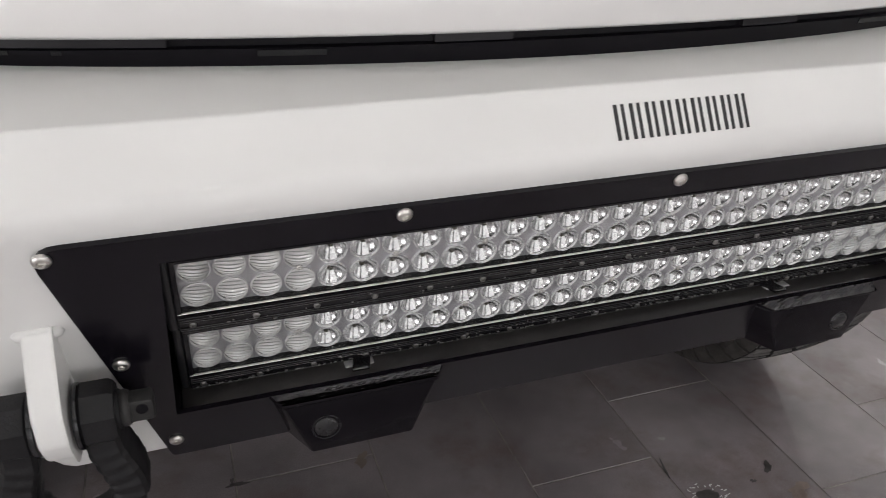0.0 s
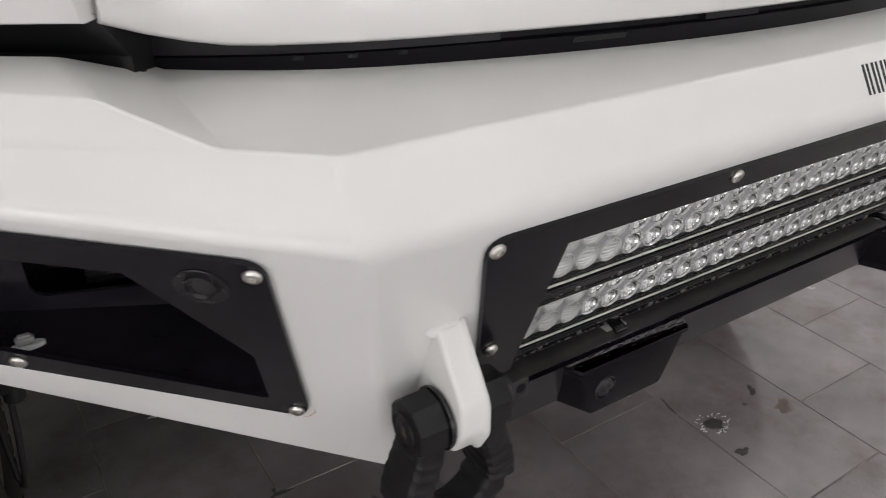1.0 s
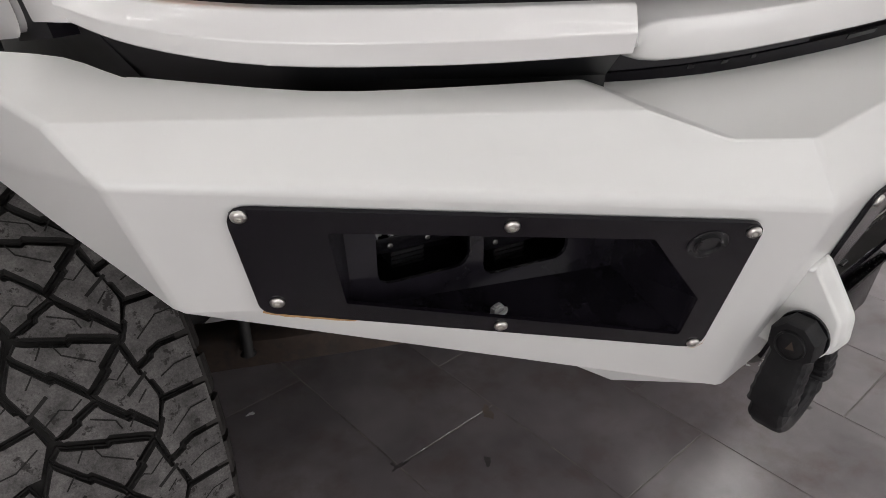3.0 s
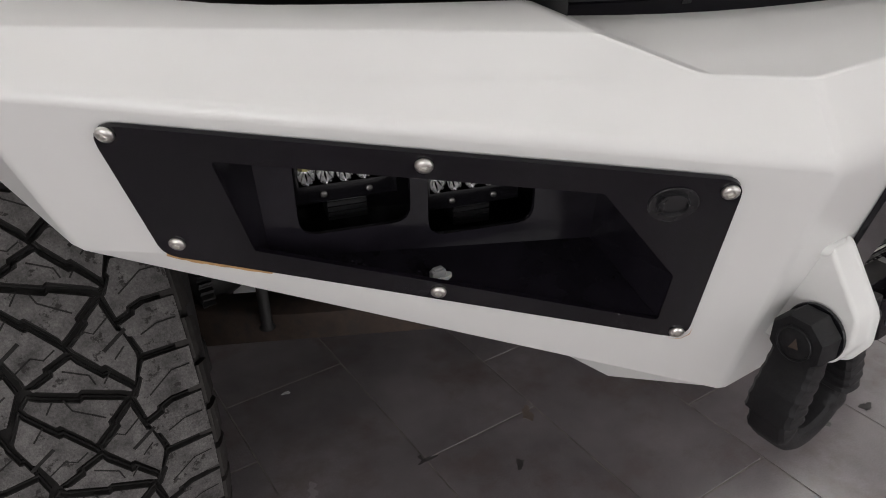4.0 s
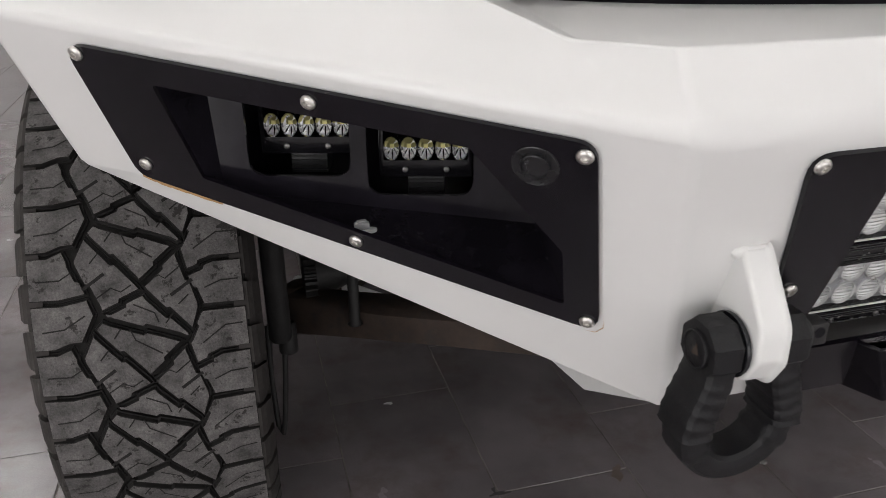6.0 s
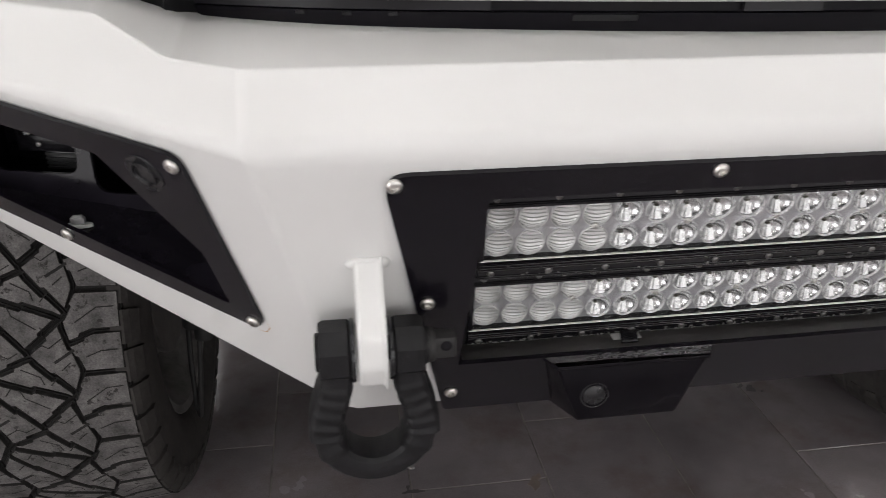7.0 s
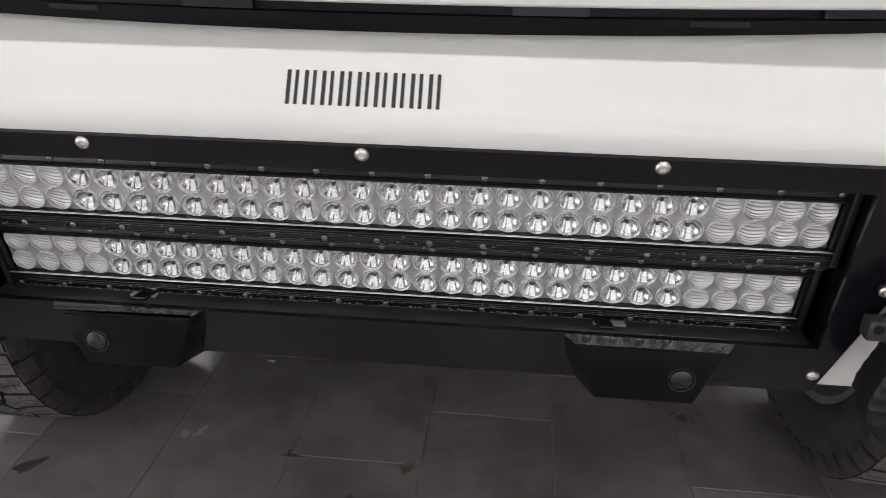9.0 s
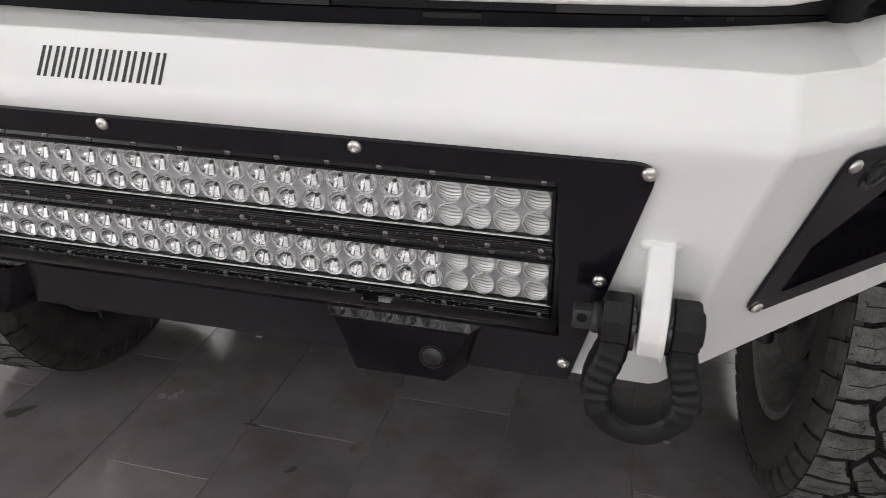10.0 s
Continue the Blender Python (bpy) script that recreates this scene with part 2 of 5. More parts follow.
def lathe(bm, profile, m=Matrix(), seg=24, cap=True):
    """A body turned round the z axis of m from (radius, height) pairs; cap: close both ends."""
    loops = []
    for r, h in profile:
        loops.append([m @ Vector((r * math.cos(2 * math.pi * k / seg), r * math.sin(2 * math.pi * k / seg), h)) for k in range(seg)])
    return loft(bm, loops, cap)


def tube(bm, pts, r, seg=10):
    """A round bar along points; r: a radius or one for each point."""
    P = [Vector(p) for p in pts]
    loops = []
    up = Vector((0.3, 0.2, 0.9)).normalized()
    for i, p in enumerate(P):
        d = (P[min(i + 1, len(P) - 1)] - P[max(i - 1, 0)]).normalized()
        a = d.cross(up)
        if a.length < 1e-3:
            a = d.cross(Vector((1, 0, 0)))
        a.normalize()
        b = d.cross(a)
        rr = r[i] if isinstance(r, (list, tuple)) else r
        loops.append([p + (a * math.cos(2 * math.pi * k / seg) + b * math.sin(2 * math.pi * k / seg)) * rr for k in range(seg)])
    return loft(bm, loops)


def facing(p, n, spin=0.0):
    """The pose at p whose z axis is n."""
    return Matrix.Translation(p) @ Vector(n).to_track_quat("Z", "Y").to_matrix().to_4x4() @ pose(0, 0, 0, 0, 0, spin)


# ---- the planes of the bumper ----
SLOPE = 0.325
LEAN = math.radians(0.42)                            # the truck leans a little on its springs
LEVEL = math.tan(LEAN)
FN = Vector((0, -1, -SLOPE)).normalized()          # outward from the front face


def front(x, z, out=0.0):
    """A point of the front face at x and height z, lifted by out."""
    return Vector((x, 0.534 + (1.0 - z) * SLOPE, z)) + FN * out


SC, SN = Vector((-0.7375, 0.6907, 0.9635)), Vector((-0.5473, -0.75, -0.3715)).normalized()


def wing(s, p, out=0.0):
    """A point of the wing's face (s: -1 one end, 1 the other), lifted by out."""
    p = Vector(p)
    p = p - SN * (p - SC).dot(SN) + SN * out
    return Vector((-s * p.x, p.y, p.z + LEVEL * abs(p.x)))


def wing_n(s):
    return Vector((-s * SN.x, SN.y, SN.z))


# ---- setting ----
X0, PITCH, TLEN, THIRD = -0.355, 0.305, 0.61, 0.205
ROOM = (-4.2, 4.6, -4.2, 8.6, 3.4)
bm = bmesh.new()
box(bm, ROOM[0], ROOM[1], ROOM[2], ROOM[3], -0.12, -0.0015)
floor = part("floor", bm, GROUT, None)
tagged(floor, "dark grey slate tile floor with pale grout joints", "floor", kind="structure")


def room_box(name, label, category, material, a):
    ob = part(name, box(bmesh.new(), *a), material, None)
    return tagged(ob, label, category, kind="structure")


room_box("wall_north", "plain painted workshop wall", "wall", WALL, (ROOM[0] - 0.15, ROOM[1] + 0.15, ROOM[3], ROOM[3] + 0.15, -0.12, ROOM[4]))
# the south opening is unseen, left in the wall for the front lamp
room_box("wall_south", "plain painted workshop wall beside the assumed open gateway", "wall", WALL, (ROOM[0] - 0.15, -1.5, ROOM[2] - 0.15, ROOM[2], -0.12, ROOM[4]))
room_box("wall_south_east", "plain painted workshop wall beside the assumed open gateway", "wall", WALL, (3.5, ROOM[1] + 0.15, ROOM[2] - 0.15, ROOM[2], -0.12, ROOM[4]))
room_box("lintel", "plain painted lintel over the assumed open gateway", "wall", WALL, (-1.5, 3.5, ROOM[2] - 0.15, ROOM[2], 3.15, ROOM[4]))
room_box("ground", "pale concrete yard outside the assumed gateway", "ground", CEIL, (-40, 40, -60, ROOM[2] - 0.15, -0.2, -0.02))
# the west opening is made up for the side fill lamp
room_box("wall_west", "plain painted workshop wall beside an opening added for side light", "wall", WALL, (ROOM[0] - 0.15, ROOM[0], -0.75, ROOM[3], -0.12, ROOM[4]))
room_box("wall_west_south", "plain painted workshop wall beside an opening added for side light", "wall", WALL, (ROOM[0] - 0.15, ROOM[0], ROOM[2], -3.95, -0.12, ROOM[4]))
room_box("lintel_west", "plain painted lintel over an opening added for side light", "wall", WALL, (ROOM[0] - 0.15, ROOM[0], -3.95, -0.75, 2.7, ROOM[4]))
room_box("ground_west", "pale concrete yard outside an opening added for side light", "ground", CEIL, (-40, ROOM[0] - 0.15, ROOM[2] - 0.15, 40, -0.2, -0.02))
room_box("wall_east", "plain painted workshop wall", "wall", WALL, (ROOM[1], ROOM[1] + 0.15, ROOM[2], ROOM[3], -0.12, ROOM[4]))
room_box("ceiling", "plain painted workshop ceiling", "ceiling", CEIL, (ROOM[0] - 0.15, ROOM[1] + 0.15, ROOM[2] - 0.15, ROOM[3] + 0.15, ROOM[4], ROOM[4] + 0.12))


# ---- ceiling lights ----
TUBE = glow("lamp_diffuser", (1.0, 0.98, 0.972), 13.6)
LAMPBODY = mat("lamp_housing", (0.75, 0.75, 0.74), 0.5, var=0.03, bump=0.02)
HEX = 0.48
first_lamp = thing("hexagon_light", "hexagon of thin white light tubes under the ceiling", "ceiling light", "hexagon lights on the ceiling", (0, 0, ROOM[4]))
corner = [Vector((HEX * math.cos(math.pi * k / 3), HEX * math.sin(math.pi * k / 3), -0.04)) for k in range(6)]
for k in range(6):
    a, b = corner[k], corner[(k + 1) % 6]
    d = (b - a).normalized() * 0.03
    part("tube", tube(bmesh.new(), [a + d, b - d], 0.017, 10), TUBE, first_lamp, "glowing white tube", smooth=60)
    part("joint", lathe(bmesh.new(), [(0.028, -0.06), (0.03, -0.055), (0.03, -0.002), (0.028, 0.0)], Matrix.Translation(a + Vector((0, 0, 0.04))), 12), LAMPBODY, first_lamp, smooth=40)
# unseen grid; the far side rows are added to brighten the open floor
for i in range(-2, 3):
    for j in range(-2, 4 if i else 2):
        # (-2, -1) is left out to keep its reflection off the trim
        if (i, j) not in ((0, 0), (-2, -1)):
            copy_thing(first_lamp, pose(1.62 * i, 1.87 * j + (0.93 if i % 2 else 0.0) + 0.4, ROOM[4]))
first_lamp.location = (0, 0.4, ROOM[4])

# ---- the bumper ----
bumper = thing("bumper", "white-painted folded steel off-road bumper on the truck's front", "bumper")
L1, L2 = (-0.548, 0.524, 1.0245), (-0.985, 0.816, 1.078)
BR, BL = (-0.489, 0.6100, 0.7645), (-0.94, 0.8495, 0.942)
P1, P2, P3, P4 = (-0.548, 0.554, 1.0715), (-0.601, 0.593, 1.0725), (-0.652, 0.637, 1.0965), (-0.991, 0.886, 1.101)
K1 = (-0.605, 0.711, 1.086)                               # back of the step between the shelves
WB = [(-0.658, 0.694, 1.107), (-0.746, 0.75, 1.106), (-0.827, 0.807, 1.107), (-0.912, 0.896, 1.114), (-0.925, 0.908, 1.115), (-0.946, 0.961, 1.122), (-0.985, 1.006, 1.125)]


def spline(pts, n):
    """A smooth curve through points, n steps between each two."""
    P = [Vector(p) for p in pts]
    out = []
    for i in range(len(P) - 1):
        a, b, c, d = P[max(i - 1, 0)], P[i], P[i + 1], P[min(i + 2, len(P) - 1)]
        for k in range(n):
            u = k / n
            out.append(0.5 * (2 * b + (c - a) * u + (2 * a - 5 * b + 4 * c - d) * u * u + (3 * b - a - 3 * c + d) * u ** 3))
    return out + [P[-1]]


WB = [tuple(p) for p in spline(WB, 3)]
K4 = (-1.03, 1.12, 1.125)                                 # outer back corner of the wing's shelf
O1, O2, O3 = (-1.03, 1.15, 1.09), (-1.015, 1.06, 1.03), (-0.985, 0.925, 1.000)


def mir(p, s):
    return Vector((-s * p[0], p[1], p[2] + LEVEL * abs(p[0])))


PLATE = rounded([front(-0.463, 1.0105), front(0.463, 1.0105), front(0.409, 0.763), front(-0.409, 0.763)], [0.016, 0.016, 0.006, 0.006])
SHELLHOLE = [front(-0.427, 0.996), front(0.427, 0.996), front(0.404, 0.80), front(-0.404, 0.80)]


def wing_plate(s, out=0.0):
    return [wing(s, p, out) for p in ((-0.9215, 0.7785, 1.0565), (-0.5925, 0.56, 1.0165), (-0.5515, 0.613, 0.849), (-0.888, 0.8115, 0.9415))]


def wing_hole(s, out=0.0, grow=0.0, pad=0.0):
    pts = [Vector(p) for p in ((-0.860, 0.749, 1.029), (-0.658, 0.613, 1.005), (-0.5915, 0.603, 0.926), (-0.5795, 0.62, 0.873), (-0.835, 0.77, 0.947))]
    c = sum(pts, Vector()) / len(pts)
    return [wing(s, p + (p - c) * grow + Vector((0.95 * pad if p.x > c.x else -0.4 * pad, 0, 0.1 * pad if p.z > c.z else -pad)), out) for p in pts]


def weld_face(bm, pts, holes=()):
    if not holes:
        bm.faces.new([bm.verts.new(Vector(p)) for p in pts])
        return
    edges = []
    for loop in (pts, *holes):
        vs = [bm.verts.new(Vector(p)) for p in loop]
        edges += [bm.edges.new((vs[i - 1], vs[i])) for i in range(len(vs))]
    bmesh.ops.triangle_fill(bm, use_beauty=True, use_dissolve=False, edges=edges)


bm = bmesh.new()
m1, m2 = (lambda p: mir(p, -1)), (lambda p: mir(p, 1))
LA = tuple(Vector(L1).lerp(Vector(BR), 0.068))            # foot of the rounded fold
LB = tuple(Vector(L2).lerp(Vector(BL), 0.135))
weld_face(bm, [m1(L1), m2(L1), m2(LA), m1(LA)])
weld_face(bm, [m1(LA), m2(LA), m2(BR), m1(BR)], [SHELLHOLE])
weld_face(bm, [m1(P1), m2(P1), m2(L1), m1(L1)])
weld_face(bm, [m1(P1), m2(P1), m2(P2), m2(K1), Vector((0.59, 0.80, 1.092)), Vector((-0.59, 0.80, 1.092)), m1(K1), m1(P2)])
for mm, s in ((m1, -1), (m2, 1)):
    weld_face(bm, [mm(L1), mm(L2), mm(LB), mm(LA)])
    weld_face(bm, [mm(LA), mm(LB), mm(BL), mm(BR)], [wing_hole(s, 0.0, 0.0, 0.0145)])
    weld_face(bm, [mm(L1), mm(P1), mm(P2), mm(P3), mm(P4), mm(L2)])
    weld_face(bm, [mm(P2), mm(P3), mm(WB[0]), mm(K1)])
    weld_face(bm, [mm(P3), mm(P4), mm(K4), *[mm(p) for p in reversed(WB)]])
    weld_face(bm, [mm(L2), mm(P4), mm(K4), mm(O1), mm(O2)])
    weld_face(bm, [mm(L2), mm(O2), mm(O3), mm(BL), mm(LB)])
bmesh.ops.remove_doubles(bm, verts=bm.verts[:], dist=1e-4)
bmesh.ops.recalc_face_normals(bm, faces=bm.faces[:])
sharp = {tuple(round(c, 4) for c in mir(p, s)) for p in (P1, P2, P3, P4) for s in (-1, 1)}
fold = {tuple(round(c, 4) for c in mir(p, s)) for p in (L1, L2) for s in (-1, 1)}
near_top = lambda v: tuple(round(c, 4) for c in v.co) in sharp
weight = bm.edges.layers.float.new("bevel_weight_edge")
for e in bm.edges:
    if len(e.link_faces) == 2 and e.calc_face_angle(0) > 0.1:
        low = tuple(tuple(round(c, 4) for c in v.co) in fold for v in e.verts)
        e[weight] = 0.16 if near_top(e.verts[0]) and near_top(e.verts[1]) else (0.65 if abs(e.verts[0].co.x) > 0.6 or abs(e.verts[1].co.x) > 0.6 else 1.0) if all(low) else 0.4
shell = part("shell", bm, PAINT, bumper, "white painted folded steel shell", smooth=180)
be = shell.modifiers.new("folds", "BEVEL")
be.limit_method, be.width, be.segments, be.use_clamp_overlap = "WEIGHT", 0.0125, 5, False
so = shell.modifiers.new("thick", "SOLIDIFY")
so.thickness, so.offset = 0.005, -1
shell.modifiers.new("weighted", "WEIGHTED_NORMAL").keep_sharp = True

# gussets behind the fold, below the wing's edge
for s in (-1, 1):
    bm = bmesh.new()
    slab(bm, [(s * 0.494, 0.612, 0.772), (s * 0.497, 0.735, 0.703), (s * 0.50, 0.83, 0.687), (s * 0.50, 0.83, 0.90), (s * 0.494, 0.625, 0.90)], (s, 0, 0), 0.008)
    part("gusset", bm, PAINT, bumper, smooth=30)

# tow tabs
for s in (-1, 1):
    bm = bmesh.new()
    prof = [(0.585, 0.938), (0.5505, 0.938), (0.5180, 0.892), (0.5170, 0.867), (0.5285, 0.845), (0.552, 0.839), (0.605, 0.842)]
    slab(bm, rounded([(s * 0.4838, y, z) for y, z in prof], [0, 0.006, 0.02, 0.014, 0.014, 0.014, 0], 5), (s, 0, 0), 0.0208)
    es = [e for e in bm.edges if len(e.link_faces) == 2 and e.calc_face_angle(0) > 0.9 and all(v.co.y < 0.572 for v in e.verts)]
    bmesh.ops.bevel(bm, geom=es, offset=0.0042, segments=4, affect="EDGES", profile=0.5)
    part("tow_tab", bm, PAINT, bumper, "white painted thick steel tab", smooth=50)
    bm = bmesh.new()
    tube(bm, [front(s * 0.4565, 0.935), front(s * 0.4585, 0.935), front(s * 0.462, 0.935), front(s * 0.484, 0.935), front(s * 0.4875, 0.935), front(s * 0.4895, 0.935)], [0.001, 0.0038, 0.0050, 0.0050, 0.0038, 0.001], 10)
    part("weld_bead", bm, PAINT, bumper, smooth=60)


def bolt_mesh():
    bm = bmesh.new()
    lathe(bm, [(0.0030, -0.0016), (0.0058, 0.0000), (0.0060, 0.0008), (0.0055, 0.0021), (0.0040, 0.0030), (0.0026, 0.0032), (0.0025, 0.0010), (0.0003, 0.0008)], seg=18)
    return bm


# ---- centre plate ----
bm = bmesh.new()
WINDOW = [front(-0.389, 0.9885), front(0.388, 0.9885), front(0.398, 0.821), front(-0.399, 0.821)]
slab(bm, [p + FN * 0.005 for p in PLATE], FN, 0.0045, [[p + FN * 0.005 for p in WINDOW]])
plate = part("bezel", bm, POWDER, bumper, "black powder-coated plate bolted round the light bars", smooth=30)
first_bolt = None
for x, z in ((-0.4545, 1.0038), (-0.2255, 1.0042), (0, 1.0042), (0.2275, 1.0042), (0.455, 1.0038), (-0.428, 0.895), (0.428, 0.895), (-0.4035, 0.787), (0.4035, 0.787)):
    m = facing(front(x, z, 0.0052), FN, 47 * x * 9)
    if first_bolt is None:
        first_bolt = part("bolt", bolt_mesh(), STEEL, plate, "stainless button-head bolt", smooth=40)
        first_bolt.matrix_basis = m
    else:
        again("bolt", first_bolt, plate, m)

# ---- light bars ----
LP = 0.0255


def square_ring(bm, seg, hx, hz):
    out = []
    for k in range(seg):
        a = 2 * math.pi * k / seg
        c, s = math.cos(a), math.sin(a)
        f = 1 / max(abs(c), abs(s))
        out.append(bm.verts.new((c * f * hx, 0.0010, s * f * hz)))
    return out


def cup_mesh(seg=24):
    """A bowl-shaped chromed reflector in its square seat; the mouth looks along -y."""
    bm = bmesh.new()
    rings = [square_ring(bm, seg, LP / 2, 0.0121)]
    for r, d in ((0.0119, 0.0006), (0.0119, -0.0008), (0.0116, -0.0013), (0.0112, -0.0010), (0.0110, 0.0008), (0.0104, 0.0020), (0.0092, 0.0036), (0.0075, 0.0052), (0.0055, 0.0065), (0.0030, 0.0073)):
        rings.append([bm.verts.new((r * math.cos(2 * math.pi * k / seg), d, r * math.sin(2 * math.pi * k / seg))) for k in range(seg)])
    for n, (a, b) in enumerate(zip(rings, rings[1:])):
        for i in range(seg):
            j = (i + 1) % seg
            # the lip (index 2) is pale, so its glint is put into the colour
            bm.faces.new((a[i], a[j], b[j], b[i])).material_index = 1 if n == 0 else 2 if n < 5 else 0
    bm.faces.new(rings[-1])
    return bm


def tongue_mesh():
    """Flat pale strips laid in as the bowl's reflection: from the chip down to the cup's rim, and a short twin above.
    """
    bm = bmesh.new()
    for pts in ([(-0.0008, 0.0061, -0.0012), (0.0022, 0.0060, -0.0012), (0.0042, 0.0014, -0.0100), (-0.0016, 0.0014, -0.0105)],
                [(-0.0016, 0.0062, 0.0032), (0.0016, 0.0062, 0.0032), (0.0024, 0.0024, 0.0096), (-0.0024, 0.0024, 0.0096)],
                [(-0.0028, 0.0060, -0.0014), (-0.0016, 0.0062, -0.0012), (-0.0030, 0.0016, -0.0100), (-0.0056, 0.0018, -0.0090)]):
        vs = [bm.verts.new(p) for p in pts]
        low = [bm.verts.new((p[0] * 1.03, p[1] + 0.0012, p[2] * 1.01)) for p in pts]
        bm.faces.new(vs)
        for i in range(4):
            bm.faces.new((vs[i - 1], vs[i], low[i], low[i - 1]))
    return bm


def flood_mesh(seg=24):
    """A shallow round lens with a rim, crossed by fine bowed ridges."""
    bm = bmesh.new()
    rings = [square_ring(bm, seg, LP / 2, 0.0121)]
    for r, d in ((0.0119, 0.0006), (0.0119, -0.0012), (0.0114, -0.0014), (0.0111, 0.0010)):
        rings.append([bm.verts.new((r * math.cos(2 * math.pi * k / seg), d, r * math.sin(2 * math.pi * k / seg))) for k in range(seg)])
    for k, (a, b) in enumerate(zip(rings, rings[1:])):
        for i in range(seg):
            j = (i + 1) % seg
            bm.faces.new((a[i], a[j], b[j], b[i])).material_index = 1 if k == 0 else 0
    R, n, cols = 0.01125, 8, 10
    prev = None
    levels = sorted({max(-1.0, min(1.0, -1 + 2 * (k + f) / n)) for k in range(n + 1) for f in (0.0, 0.06, 0.30, 0.36)})
    for q, v in enumerate(levels):
        w = math.sqrt(max(1 - v * v, 0.0))
        groove = ((v + 1) * n / 2) % 1.0
        sunk = 0.0030 if 0.03 < groove < 0.33 else 0.0
        line = []
        for c in range(cols + 1):
            u = -1 + 2 * c / cols
            x, z = u * w * R, (v * 0.985 - 0.47 * (1 - v * v) * (1 - (u - 0.12) ** 2)) * R
            d = 0.0050 * (1 - (x * x + z * z) / R ** 2) + sunk
            line.append(bm.verts.new((x, d + 0.0008, z)))
        if prev:
            for c in range(cols):
                bm.faces.new((prev[c], prev[c + 1], line[c + 1], line[c]))
        prev = line
    bmesh.ops.remove_doubles(bm, verts=bm.verts[:], dist=1e-6)
    return bm


def chip_mesh():
    bm = bmesh.new()
    box(bm, -0.0016, 0.0016, 0.0056, 0.0074, -0.0012, 0.0012, 0.0005, 1)
    return bm


def screw_mesh():
    bm = bmesh.new()
    lathe(bm, [(0.0020, -0.001), (0.0027, 0), (0.0026, 0.0008), (0.0018, 0.0014), (0.0013, 0.0014), (0.0012, 0.0003), (0.0002, 0.0003)], seg=12)
    return bm


shared = {}


def shared_part(key, maker, material, parent, m, smooth=30, label=""):
    if key not in shared:
        shared[key] = part(key, maker(), material, parent, label, smooth=smooth)
        shared[key].matrix_basis = m
        return shared[key]
    return again(key, shared[key], parent, m)


def light_bar(yf, zc, label):
    """A double-row light bar: yf is the reflector mouths' plane, zc the middle height."""
    bar = thing("light_bar", label, "light bar", "light bars in the bumper")
    bar.matrix_basis = pose(0, yf, zc, 12)
    hw = 15 * LP
    bm = bmesh.new()
    # finned aluminium body behind the lens frame
    prof = [(-0.004, 0.0385), (0.004, 0.0395), (0.012, 0.0395), (0.03, 0.032), (0.05, 0.020), (0.05, -0.020), (0.03, -0.032), (0.012, -0.0395), (0.004, -0.0395), (-0.004, -0.0385)]
    loft(bm, [[(x, y + 0.018, z) for y, z in prof] for x in (-hw - 0.002, hw + 0.002)])
    part("housing", bm, SATIN, bar, smooth=30)
    bm = bmesh.new()
    D = -0.009
    outer = [(-hw - 0.004, D, 0.0395), (hw + 0.004, D, 0.0395), (hw + 0.004, D, -0.0395), (-hw - 0.004, D, -0.0395)]
    inner = [(-hw - 0.001, D, 0.0275), (hw + 0.001, D, 0.0275), (hw + 0.001, D, -0.0262), (-hw - 0.001, D, -0.0262)]
    slab(bm, outer, (0, -1, 0), 0.014, [inner], bevel=0.0010)
    part("lens_frame", bm, SATIN, bar, "black anodised aluminium frame", smooth=30)
    part("sill", box(bmesh.new(), -hw - 0.001, hw + 0.001, D + 0.0012, 0.006, -0.0262, -0.0238), SATIN, bar)
    # the rib at -0.0225 is a bright strip laid in for the lip's highlight
    for zz, h, out in ((-0.0225, 0.00045, 0.0004), (-0.0268, 0.0008, 0.0012), (-0.0293, 0.0008, 0.0012), (-0.0314, 0.0005, 0.0009), (-0.0375, 0.0005, 0.0009), (-0.0389, 0.0006, 0.0014), (0.0290, 0.0006, 0.0010), (0.0309, 0.0006, 0.0012), (0.0370, 0.0005, 0.0009), (0.0388, 0.0006, 0.0014)):
        bm = bmesh.new()
        box(bm, -hw - 0.003, hw + 0.003, D - out, D + 0.002, zz - h, zz + h, 0.0004, 1)
        part("silver_line" if zz == -0.0225 else "rib", bm, STEEL if zz == -0.0225 else SATIN, bar, smooth=30)
    for e in (-1, 1):
        bm = bmesh.new()
        box(bm, min(e * (hw + 0.004), e * (hw + 0.011)), max(e * (hw + 0.004), e * (hw + 0.011)), D + 0.001, 0.05, -0.0395, 0.0395, 0.002)
        part("end_cap", bm, PLASTIC, bar, smooth=30)
    pane = part("cover", box(bmesh.new(), -hw, hw, -0.0065, -0.0045, -0.0235, 0.0270), CLEAR, bar, "clear polycarbonate cover")
    pane.visible_shadow = False
    part("backing", box(bmesh.new(), -hw, hw, 0.0012, 0.003, 0.0235, 0.0275), CHROME, bar)
    for i in range(30):
        for zz in (0.0121, -0.0121):
            m = pose((i - 14.5) * LP, 0, zz)
            if i < 4 or i > 25:
                lens = shared_part("flood_lens", flood_mesh, FLOOD, bar, m, 6, "ridged silver flood lens")
                if len(lens.data.materials) < 2:
                    lens.data.materials.append(SEAT)
            else:
                cup = shared_part("reflector", cup_mesh, CHROME, bar, m, 40, "chromed bowl reflector")
                if len(cup.data.materials) < 2:
                    cup.data.materials.append(SEAT)
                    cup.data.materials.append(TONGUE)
                shared_part("led_chip", chip_mesh, CHIP, cup, Matrix(), 50, "dark chip painted as the shaded emitter hole")
